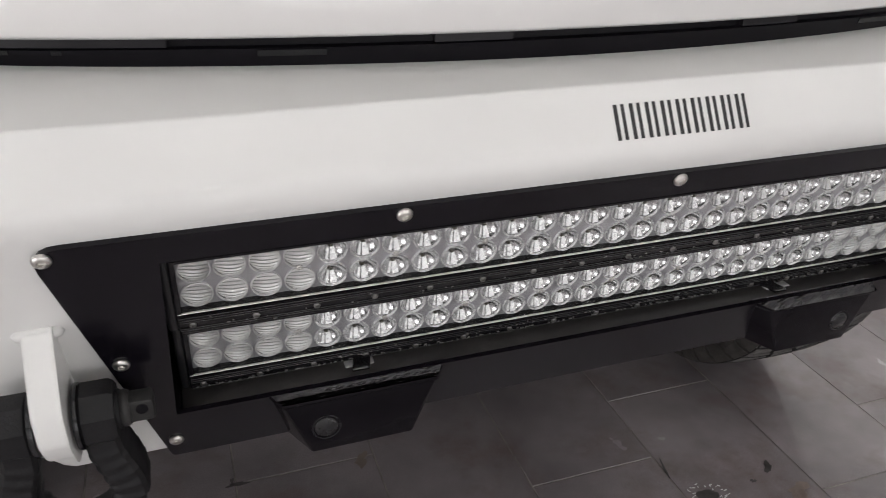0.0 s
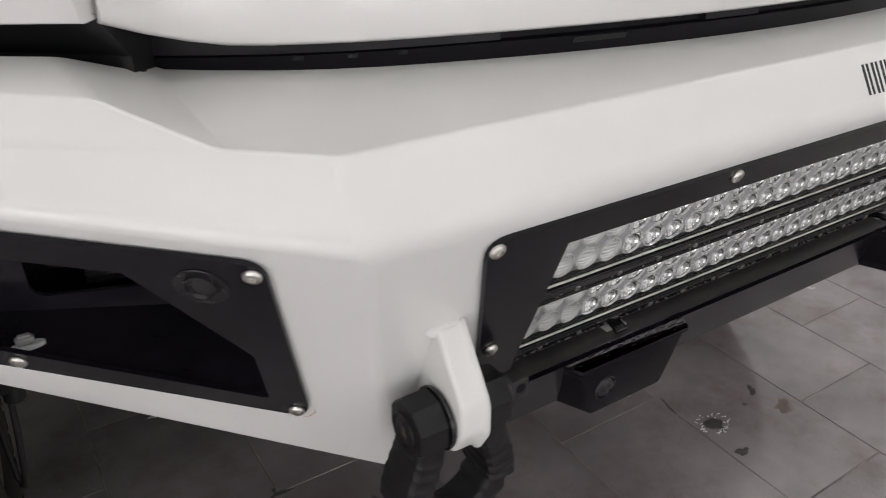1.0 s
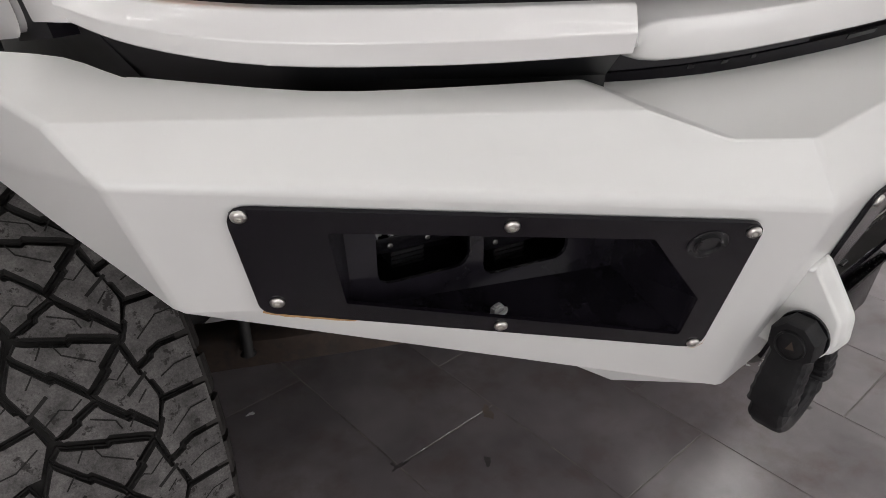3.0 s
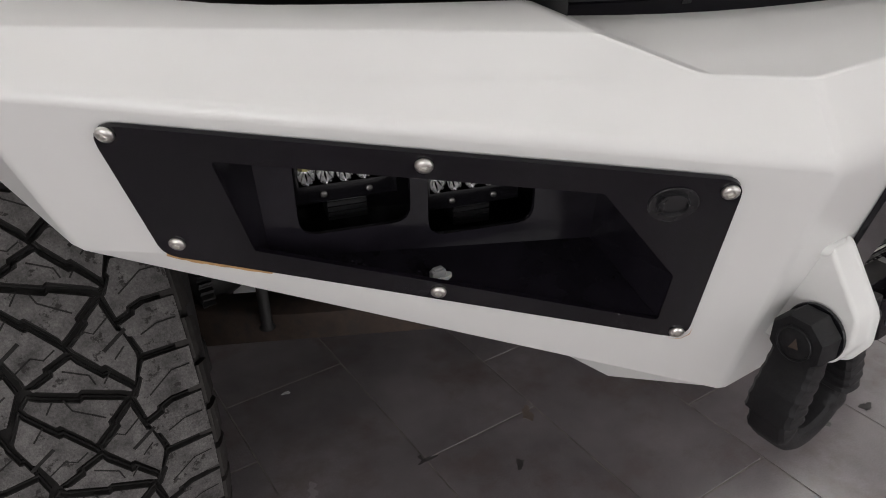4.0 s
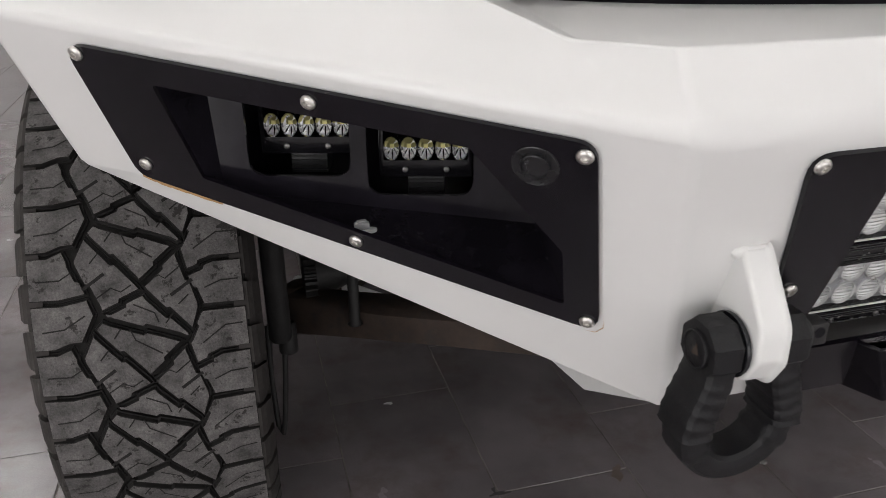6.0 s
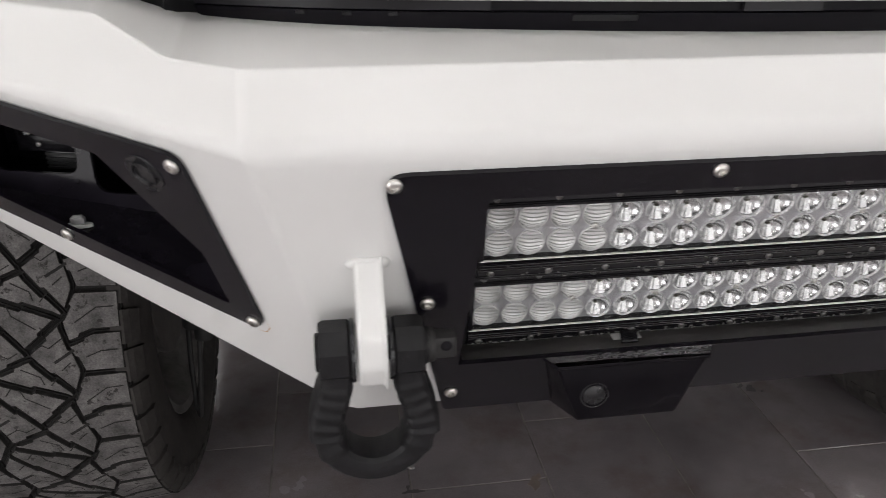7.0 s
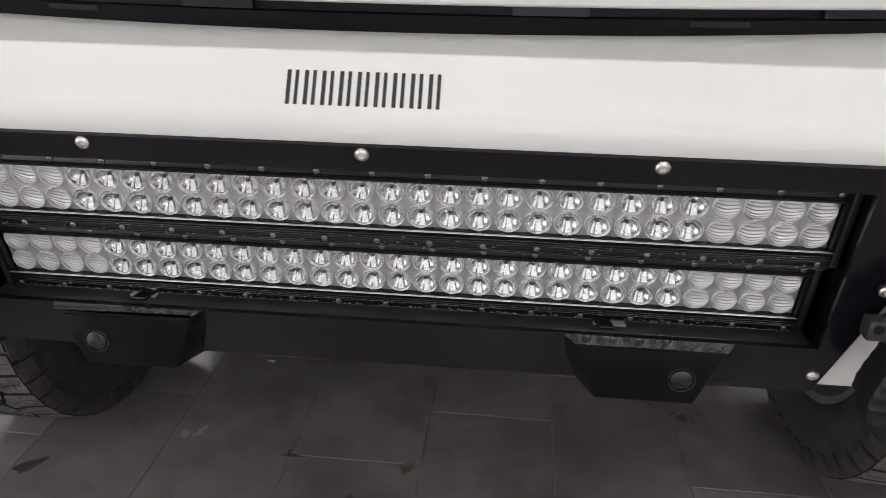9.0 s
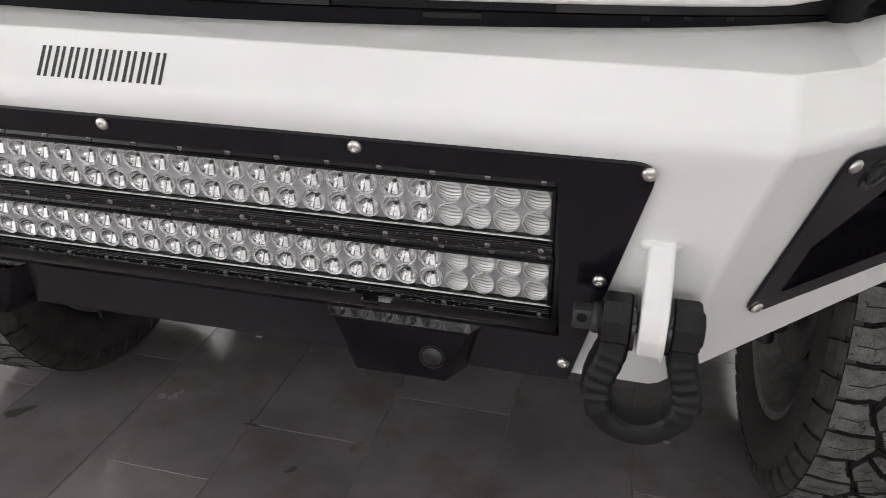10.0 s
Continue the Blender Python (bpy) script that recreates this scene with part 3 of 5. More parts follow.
                # the bowl's bright reflection, painted as pale strips
                shared_part("facet", tongue_mesh, TONGUE, cup, Matrix(), 10, "flat pale strip painting a reflection in the bowl")
    for i in range(17):
        for zz in (0.0345, -0.0345):
            shared_part("screw", screw_mesh, DULL, bar, pose((i - 8) * 0.047, D, zz, 90, 0, 0), 40)
    for i in range(9):
        shared_part("cover_stud", screw_mesh, STEEL, bar, pose((3 * i - 12) * LP + LP / 2, -0.0005, 0.0, 90, 0, 0), 40)
    # grit caught on the lower rib
    random.seed(int(zc * 1000))
    bm = bmesh.new()
    for k in range(460 if zc < 0.9 else 110):
        c = Vector((random.uniform(-hw, hw), D - 0.0008, random.gauss(random.choice((-0.0372, -0.0372, -0.0300)), 0.0012)))
        u, w = random.uniform(0.0003, 0.0016), random.uniform(0.0002, 0.0006)
        slab(bm, [c + Vector((-u, 0, -w)), c + Vector((u, 0, -w * 0.6)), c + Vector((u * 0.8, 0, w)), c + Vector((-u * 0.7, 0, w * 0.7))], (0, -1, 0), 0.001)
    part("grit", bm, GRIT, bar, "pale grey grit and dust", kind="stuff")
    return bar


light_bar(0.5810, 0.9425, "upper black LED light bar with chromed reflectors behind clear cover")
light_bar(0.6190, 0.8583, "lower black LED light bar with chromed reflectors behind clear cover")

# dark void behind the bars, closed by an added black box
bm = bmesh.new()
loft(bm, [[front(x, z, -0.001) for x, z in ((-0.393, 0.9915), (0.392, 0.9915), (0.402, 0.818), (-0.403, 0.818))], [(-0.42, 0.72, 1.0), (0.42, 0.72, 1.0), (0.42, 0.72, 0.81), (-0.42, 0.72, 0.81)]], cap=False)
bm.faces.new([v for v in bm.verts if v.co.y > 0.71])
part("light_box", bm, SATIN, bumper, "black box added to close the dark void behind the light bars")
bm = bmesh.new()
box(bm, -0.394, 0.394, 0.5915, 0.660, 0.8145, 0.8195, 0.0012)
part("ledge", bm, LEDGE, bumper, "mottled dark ledge under the lower light bar", smooth=30)
for s in (-1, 1):
    xx = -0.244 if s < 0 else 0.212
    bm = bmesh.new()
    loft(bm, [[(xx + dx + sh, y, z) for dx, z in ((-0.008, 0.8192), (0.008, 0.8192), (0.008, 0.8225), (-0.008, 0.8225))] for sh, y in ((0.0, 0.5990), (-0.012 * s, 0.640))])
    bmesh.ops.bevel(bm, geom=bm.edges[:], offset=0.001, segments=1, affect="EDGES")
    part("bracket", bm, SATIN, bumper, "black light bar bracket", smooth=30)
    part("bracket_foot", box(bmesh.new(), xx - 0.012, xx + (0.014 if s < 0 else 0.018), 0.6065, 0.616, 0.8185, 0.8208, 0.0008), GREYPLASTIC, bumper, "pale grey strip under the bracket", smooth=30)


# ---- sensor housings ----
def sensor_housing(s):
    t = thing("sensor_housing", "black wedge-shaped sensor housing under the bumper's bezel", "sensor housing", "sensor housings")
    fr = [(0.1805, 0.5758, 0.8158), (0.3165, 0.5758, 0.8158), (0.294, 0.5770, 0.7575), (0.204, 0.5770, 0.7575)]
    bk = [(0.158, 0.6085, 0.8165), (0.336, 0.6085, 0.8165), (0.318, 0.625, 0.7575), (0.180, 0.625, 0.7575)]
    bm = bmesh.new()
    loft(bm, [[(s * x, y, z) for x, y, z in fr], [(s * x, y, z) for x, y, z in bk]])
    bmesh.ops.bevel(bm, geom=bm.edges[:], offset=0.0026, segments=3, affect="EDGES", profile=0.5)
    part("housing", bm, HOUSING, t, smooth=50)
    bm = bmesh.new()
    lid = [(0.1815, 0.5724, 0.8185), (0.3165, 0.5724, 0.8185), (0.3285, 0.5940, 0.8198), (0.1685, 0.5940, 0.8198)]
    slab(bm, [(s * x, y, z) for x, y, z in lid], (0, -0.060, 0.998), 0.0030, bevel=0.0005)
    for f in bm.faces:
        f.normal_update()
        f.material_index = 0 if f.normal.z > 0.95 else 1
    cover = part("top_cover", bm, DARKCHROME, t, "polished black top cover", smooth=30)
    cover.data.materials.append(HOUSING)
    bm = bmesh.new()
    m = facing((s * 0.281, 0.5765, 0.7845), (0, -1, 0))
    lathe(bm, [(0.0128, -0.002), (0.0128, 0.0004), (0.0124, 0.0009), (0.0117, 0.0008), (0.0113, -0.0006), (0.0102, -0.0006), (0.0099, 0.0006), (0.0092, 0.0010), (0.0001, 0.0012)], m, 36)
    part("sensor", bm, SENSOR, t, "round black parking sensor", smooth=50)
    return t


for s in (-1, 1):
    sensor_housing(s)


# ---- wing bezels with pod lamps ----
def wing_bezel(s):
    n = wing_n(s)
    bm = bmesh.new()
    hole = wing_hole(s, 0.004)
    c1 = wing(s, (-0.6235, 0.5855, 0.9945), 0.004)
    slab(bm, rounded(wing_plate(s, 0.004), 0.016), n, 0.0035, [rounded(hole, 0.003, 2)])
    t = part("wing_bezel", bm, POWDER, bumper, "black powder-coated plate bolted over the lamp pocket", smooth=30)
    P = [(-0.910, 0.777, 1.0505), (-0.878, 0.801, 0.9552), (-0.752, 0.674, 1.0288), (-0.7215, 0.709, 0.9055), (-0.597, 0.567, 1.0083), (-0.561, 0.616, 0.8602)]
    for k, p in enumerate(P):
        again("bolt", first_bolt, t, facing(wing(s, p, 0.0042), n, 37 * k))
    bm = bmesh.new()
    lathe(bm, [(0.0160, -0.001), (0.0160, 0.0006), (0.0152, 0.0010), (0.0142, 0.0006), (0.0106, 0.0005), (0.0103, 0.0022), (0.0092, 0.0026), (0.0084, 0.0005), (0.0001, 0.0003)], facing(c1, n), 36)
    part("sensor", bm, SENSOR, t, "round dark grey parking sensor", smooth=30)
    return t


def lamp_pocket(s):
    """The black box behind the opening, with an angled back panel and two lamp cut-outs."""
    f = wing_hole(s, 0.0034, 0.004)
    q = lambda x, y, z: Vector((-s * x, y, z + LEVEL * abs(x)))
    py = lambda x: 0.782 - 0.302 * (x + 0.825)
    back = [q(x, py(x), z) for x, z in ((-0.828, 1.055), (-0.60, 1.04), (-0.568, 0.965), (-0.572, 0.902), (-0.822, 0.928))]
    bm = bmesh.new()
    loft(bm, [f, back], cap=False)
    part("pocket", bm, POCKET, bumper, "glossy black lamp pocket")
    bm = bmesh.new()
    holes = []
    n = Vector((-s * -0.289, -0.957, 0))
    for x0, x1, zb in ((-0.800, -0.719, 0.942), (-0.706, -0.622, 0.926)):
        holes.append(rounded([q(x, py(x), z) for x, z in ((x0, 1.035), (x1, 1.030), (x1, zb), (x0, zb))], 0.014, 4))
    slab(bm, back, n, 0.004, holes)
    part("back_panel", bm, POCKET, bumper, "black panel with two rounded cut-outs")
    # unseen box added behind the cut-outs to keep them dark
    bm = bmesh.new()
    ring = lambda dy: [q(x, py(x) + dy, z) for x, z in ((-0.830, 1.066), (-0.575, 1.05), (-0.560, 0.965), (-0.566, 0.897), (-0.826, 0.924))]
    loft(bm, [ring(0.005), ring(0.10)])
    bmesh.ops.delete(bm, geom=[max(bm.faces, key=lambda f: -f.calc_center_median().y if len(f.verts) == 5 else -9)], context="FACES")
    part("lamp_box", bm, POCKET, bumper, "black box added to keep the space round the pod lamps dark")


def small_bowl(r):
    """Depth of the small reflector's bowl at a share r of its mouth."""
    return 0.0085 * (1 - r * r) + 0.0006


def small_cup():
    """A small deep reflector with an oblong mouth and a thin lip."""
    bm = bmesh.new()
    seg = 20
    hx, hz = 0.0074, 0.0112
    rings = [[]]
    for k in range(seg):
        a = 2 * math.pi * k / seg
        c, d = math.cos(a), math.sin(a)
        f = 1 / max(abs(c), abs(d))
        rings[0].append(bm.verts.new((c * f * hx, 0.0030, d * f * hz)))
    for r, y in [(0.98, 0.0008), (0.95, 0.0002), (0.92, 0.0010)] + [(r, small_bowl(r)) for r in (0.86, 0.70, 0.48, 0.22)]:
        rings.append([bm.verts.new((r * hx * math.cos(2 * math.pi * k / seg), y, r * hz * math.sin(2 * math.pi * k / seg))) for k in range(seg)])
    for a, b in zip(rings, rings[1:]):
        for i in range(seg):
            j = (i + 1) % seg
            bm.faces.new((a[i], a[j], b[j], b[i]))
    bm.faces.new(rings[-1])
    return bm


def small_petals():
    """Four curved pale strips that paint the bowl's reflections, fanned out from the chip to the lower lip."""
    bm = bmesh.new()
    for turn, w in ((-150, 0.16), (-109, 0.22), (-62, 0.20), (-25, 0.15), (40, 0.10)):
        prev = None
        for k in range(6):
            r = 0.24 + 0.66 * k / 5
            row = []
            for e in (-1, 1):
                a = math.radians(turn) + e * w * (0.7 + 0.9 * k / 5)
                row.append(bm.verts.new((r * 0.0074 * math.cos(a), small_bowl(r) - 0.0004, r * 0.0112 * math.sin(a))))
            if prev:
                bm.faces.new((prev[0], prev[1], row[1], row[0]))
            prev = row
    return bm


def small_chip():
    return box(bmesh.new(), -0.0019, 0.0019, 0.0066, 0.0090, -0.0012, 0.0020)


def pod_lamp(s, x, y, z):
    t = thing("pod_lamp", "small black LED pod lamp with chromed reflectors", "lamp", "pod lamps in the bumper")
    t.matrix_basis = pose(s * x, y, z, 0, 0, s * 16)
    bm = bmesh.new()
    outer = [(-0.0405, 0, 0.0405), (0.0405, 0, 0.0405), (0.0405, 0, -0.0235), (-0.0405, 0, -0.0235)]
    inner = [(-0.0375, 0, 0.0300), (0.0375, 0, 0.0300), (0.0375, 0, -0.0095), (-0.0375, 0, -0.0095)]
    slab(bm, outer, (0, -1, 0), 0.012, [inner], bevel=0.001)
    part("frame", bm, SATIN, t, smooth=30)
    bm = bmesh.new()
    box(bm, -0.039, 0.039, 0.013, 0.05, -0.022, 0.039, 0.003)
    part("body", bm, SATIN, t, smooth=30)
    bm = bmesh.new()
    box(bm, -0.016, 0.016, 0.004, 0.03, -0.042, -0.024, 0.0015)
    for k in range(4):
        box(bm, -0.0155, 0.0155, 0.002, 0.006, -0.041 + k * 0.0045, -0.039 + k * 0.0045)
    part("bracket", bm, PLASTIC, t, smooth=30)
    for i in range(5):
        cup = shared_part("small_reflector", small_cup, SMALLCHROME, t, pose((i - 2) * 0.0148, 0.001, 0.0018), 30, "polished dark reflector")
        shared_part("small_chip", small_chip, PHOSPHOR, cup, Matrix(), 30, "yellow phosphor chip")
        shared_part("petals", small_petals, TONGUE, cup, Matrix(), 30, "pale strips painting the reflector's bright streaks")
    for xx in (-0.018, 0.018):
        shared_part("screw", screw_mesh, STEEL, t, pose(xx, -0.0005, -0.0165, 90, 0, 0), 40)
    return t


for s in (-1, 1):
    wing_bezel(s)
    lamp_pocket(s)
    pod_lamp(s, 0.749, 0.796, 0.9795)
    pod_lamp(s, 0.652, 0.763, 0.9598)


# ---- shackles ----
def band(bm, path, sizes, cy):
    """A rounded rectangular section (width in the x-z plane, depth along y) carried along a path of (x, y, z)."""
    P = [Vector(p) for p in path]
    loops = []
    for i, p in enumerate(P):
        d = (P[min(i + 1, len(P) - 1)] - P[max(i - 1, 0)])
        d.y = 0
        d.normalize()
        n = Vector((-d.z, 0, d.x))
        w, q = sizes[i]
        sec = rounded([Vector((-w / 2, -q / 2, 0)), Vector((w / 2, -q / 2, 0)), Vector((w / 2, q / 2, 0)), Vector((-w / 2, q / 2, 0))], 0.009, 3)
        loops.append([p + n * v.x + Vector((0, v.y, 0)) for v in sec])
    return loft(bm, loops)


def shackle(s):
    """A hanging bow: two ribbed rubber arms that swell out from the ears, and a smooth round bottom between them."""
    cy, cz = 0.545, 0.8685
    t = thing("shackle", "black D-ring shackle with ribbed rubber isolators on the tow tab", "shackle", "shackles")
    cx = s * 0.473
    mid_z, R, RZ = 0.802, 0.0372, 0.0408
    for e in (-1, 1):
        path, sizes = [], []
        n = 44
        for k in range(n + 1):
            u = k / n
            z = 0.862 - 0.064 * u
            swell = 0.5 - 0.5 * math.cos(math.pi * min(max((u - 0.10) / 0.85, 0), 1))
            wave = (u - 0.22) / 0.78 * 4.6
            rib = 0.0 if wave < 0 else (0.5 - 0.5 * math.cos(2 * math.pi * wave)) * (0.45 + 0.55 * u)
            path.append((cx + e * (0.0268 + 0.0110 * swell - 0.0004 * rib), cy + 0.003 * u, z))
            sizes.append((0.0248 + 0.0012 * u + 0.0010 * rib - (0.004 if k == n else 0), 0.0375 + 0.004 * u + 0.0024 * rib - (0.004 if k == n else 0)))
        part("isolator", band(bmesh.new(), path, sizes, cy), RUBBER, t, "ribbed black rubber isolator on the bow's arm", smooth=32)
    path, sizes = [], []
    for k in range(31):
        a = math.pi * (1 + k / 30)
        path.append((cx + R * math.cos(a), cy + 0.003 + 0.003 * math.sin(k / 30 * math.pi), mid_z + RZ * math.sin(a)))
        lug = 0.0022 if k in (4, 5, 25, 26) else 0.0
        sizes.append((0.0230 + lug, 0.0345 + lug))
    part("bow", band(bmesh.new(), path, sizes, cy), RUBBER, t, "smooth round black bottom of the bow", smooth=32)
    # pale scuffs on the bow's outer edge
    for a, w in ((5.35, 0.0035),):
        c = Vector((cx + (R + 0.0082) * math.cos(a), cy - 0.0115, mid_z + (RZ + 0.0082) * math.sin(a)))
        bm = bmesh.new()
        bmesh.ops.create_icosphere(bm, subdivisions=1, radius=1.0)
        for v in bm.verts:
            v.co = c + Vector((v.co.x * w, v.co.y * 0.003, v.co.z * 0.0011))
        part("scuff", bm, GRIT, t, "pale scuff in the black coating", smooth=60)
    for e in (-1, 1):
        bm = bmesh.new()
        x0 = cx + e * 0.0272
        lathe(bm, [(0.006, -0.0120), (0.0215, -0.0120), (0.0236, -0.0098), (0.0236, 0.0082), (0.0218, 0.0114), (0.0150, 0.0118), (0.0144, 0.0090), (0.001, 0.0090)], facing((x0, cy, cz), (e, 0, 0), 22.5), 8)
        bmesh.ops.bevel(bm, geom=[ed for ed in bm.edges if ed.calc_face_angle(0) > 0.5], offset=0.0036, segments=3, affect="EDGES", profile=0.5)
        part("ear", bm, RUBBER, t, "faceted black rubber ear", smooth=35)
        bm = bmesh.new()
        lathe(bm, [(0.0146, -0.004), (0.0146, 0.0010), (0.0138, 0.0016), (0.0130, 0.0014), (0.0126, 0.0002), (0.0118, 0.0006), (0.0004, 0.0006)], facing((x0 + e * 0.0128, cy, cz), (e, 0, 0)), 28)
        disc = part("end_disc", bm, RUBBER, t, "round pin end", smooth=40)
        if e == s:
            f = facing((x0 + e * 0.0130, cy, cz), (e, 0, 0))
            bm = bmesh.new()
            slab(bm, [f @ Vector(p) for p in ((-0.0035, -0.0045, 0.0008), (0.0045, -0.0030, 0.0008), (0.0010, 0.0055, 0.0008))], (e, 0, 0), 0.0006)
            part("socket", bm, RUST, disc, "rusty notch in the pin end")
        bm = bmesh.new()
        lathe(bm, [(0.012, -0.0016), (0.0238, -0.0016), (0.0242, 0.0), (0.0238, 0.0016), (0.012, 0.0016)], facing((cx + e * 0.0139, cy, cz), (1, 0, 0)), 28)
        part("washer", bm, GLOSSY, t, "smooth black washer", smooth=40)
    bm = bmesh.new()
    i = -s
    lathe(bm, [(0.009, -0.05), (0.009, 0.0), (0.0120, 0.0), (0.0134, 0.002), (0.0134, 0.005), (0.0120, 0.007), (0.0005, 0.007)], facing((cx + i * 0.0405, cy, cz), (i, 0, 0)), 20)
    part("pin", bm, IRON, t, "worn black pin", smooth=40)
    bm = bmesh.new()
    box(bm, cx + i * 0.0530 - 0.0105, cx + i * 0.0530 + 0.0105, cy - 0.0080, cy + 0.0080, cz - 0.0092, cz + 0.0092, 0.0022)
    part("pin_head", bm, IRON, t, "squared pin head with a hole", smooth=35)
    # a black disc on the head gives the hole's shade
    bm = bmesh.new()
    lathe(bm, [(0.0044, 0.0), (0.0044, 0.0003), (0.0038, 0.0004), (0.0036, 0.0002), (0.0002, 0.0002)], facing((cx + i * 0.0555, cy - 0.0081, cz + 0.0022), (0, -1, 0)), 14)
    part("pin_hole", bm, GAP, t, smooth=40)
    return t


for s in (-1, 1):
    shackle(s)


# ---- maker's mark: dark inlays give the shade of plain upright slots cut in the sloping brow ----
def brow(x, z, out=0.0):
    return Vector((x, 0.524 + (z - 1.0285) * 0.64, z)) + Vector((0, -0.843, 0.539)) * out


for k in range(9):
    xm = -0.0545 + 0.01365 * k
    bm = bmesh.new()
    for x0, x1, z0, z1 in ((-0.0046, -0.0014, 1.0390, 1.0620), (0.0018, 0.0046, 1.0390, 1.0620)):
        slab(bm, [brow(xm + x0, z0, 0.0004), brow(xm + x1, z0, 0.0004), brow(xm + x1, z1, 0.0004), brow(xm + x0, z1, 0.0004)], (0, -0.843, 0.539), 0.002)
    part("slot", bm, DARKHOLE, bumper, "dark upright inlay painted as a cut-out slot's shade" if k == 0 else "")

# rust that has bled from under the wing's plate
random.seed(5)
RUST1 = [(-0.8855, 0.812, 0.9425), (-0.872, 0.802, 0.9365), (-0.85, 0.789, 0.9303), (-0.82, 0.7714, 0.9221)]
RUST2 = [(-0.562, 0.62, 0.8475), (-0.555, 0.615, 0.847), (-0.552, 0.61, 0.853), (-0.554, 0.605, 0.866)]
for path, wmax, shift in ((RUST1, 0.0022, 0.0034), (RUST2, 0.0014, 0.0)):
    P = [wing(-1, p, 0.0018) for p in path]
    pts = []
    for a, b in zip(P, P[1:]):
        pts += [a.lerp(b, k / 8) for k in range(8)]
    bm = bmesh.new()
    n = wing_n(-1)
    va, vb = [], []
    c = wing(-1, (-0.74, 0.69, 0.955))
    for k, p in enumerate(pts):
        w = 0.0006 + wmax * math.sin(math.pi * (k + 0.5) / len(pts)) ** 0.6 * random.uniform(0.5, 1.0)
        o = n.cross(pts[min(k + 1, len(pts) - 1)] - pts[max(k - 1, 0)]).normalized()
        o = o if o.dot(p - c) > 0 else -o
        va.append(bm.verts.new(p + o * 0.001))
        vb.append(bm.verts.new(p + o * (shift + w)))
    for k in range(len(pts) - 1):
        bm.faces.new((va[k], va[k + 1], vb[k + 1], vb[k]))
    part("rust_streak", bm, STAIN, bumper, "orange rust bleeding along the plate's edge")

# white clip left lying in the pocket
clip = thing("plastic_clip", "small white and grey plastic clip lying in the lamp pocket", "clip", at=(-0.7165, 0.713, 0.9105))
bm = bmesh.new()
loop = [(0.0110 * math.cos(a), 0.0045 * math.sin(a) + 0.003, 0.0) for a in [math.pi * 2 * k / 18 for k in range(18)]]
slab(bm, [Vector(p) + Vector((0, 0, 0.003)) for p in loop], (0, 0, 1), 0.003)
part("pad", bm, PALE, clip, "white oval pad", smooth=40)
bm = bmesh.new()
box(bm, -0.0070, 0.0050, 0.0005, 0.0065, 0.003, 0.0090, 0.0012)
box(bm, -0.0050, 0.0030, 0.0015, 0.0055, 0.009, 0.0108, 0.0006)
part("catch", bm, GREYPLASTIC, clip, "grey catch", smooth=40)


# ---- wheels ----
TR, TW, UNITS = 0.467, 0.142, 22
PHASE = radians(-3.76)


def tread_point(u, v, r):
    """u: metres across from the middle, v: turns of the unit round the tyre, r: radius; in the wheel's frame, axle along x."""
    a = 2 * math.pi * v / UNITS + PHASE
    return Vector((u, -r * math.cos(a), -r * math.sin(a)))


def inset(poly, d):
    n = len(poly)
    area = sum(poly[i - 1][0] * poly[i][1] - poly[i][0] * poly[i - 1][1] for i in range(n))
    sg = 1 if area > 0 else -1
    out = []
    for i in range(n):
        a, b, c = Vector(poly[i - 1]), Vector(poly[i]), Vector(poly[(i + 1) % n])
        e1, e2 = (b - a).normalized(), (c - b).normalized()
        n1, n2 = Vector((-e1.y, e1.x)) * sg, Vector((-e2.y, e2.x)) * sg
        m = (n1 + n2)
        k = max(m.dot(n1), 0.25)
        out.append(b + m * (d / k))
    return out


UNIT = 2 * math.pi * TR / UNITS


def stepped(poly, d=0.0021):
    """Long edges get a small step half way, the same way on both sides of a groove."""
    out = []
    for i, p in enumerate(poly):
        q = poly[(i + 1) % len(poly)]
        a, b = Vector(p), Vector(q)
        out.append(p)
        if (b - a).length < 0.045 or abs(a.x) > 0.11 or abs(b.x) > 0.11:
            continue
        lo, hi = (a, b) if (a.y, a.x) < (b.y, b.x) else (b, a)
        w = (hi - lo).normalized()
        n = Vector((-w.y, w.x)) * d
        m = (a + b) / 2
        f = (b - a).normalized() * 0.0015
        sg = 1 if lo is a else -1
        out += [tuple(a + (b - a) * 0.10 + n * sg), tuple(m - f + n * sg), tuple(m + f - n * sg), tuple(b + (a - b) * 0.10 - n * sg)]
    return out


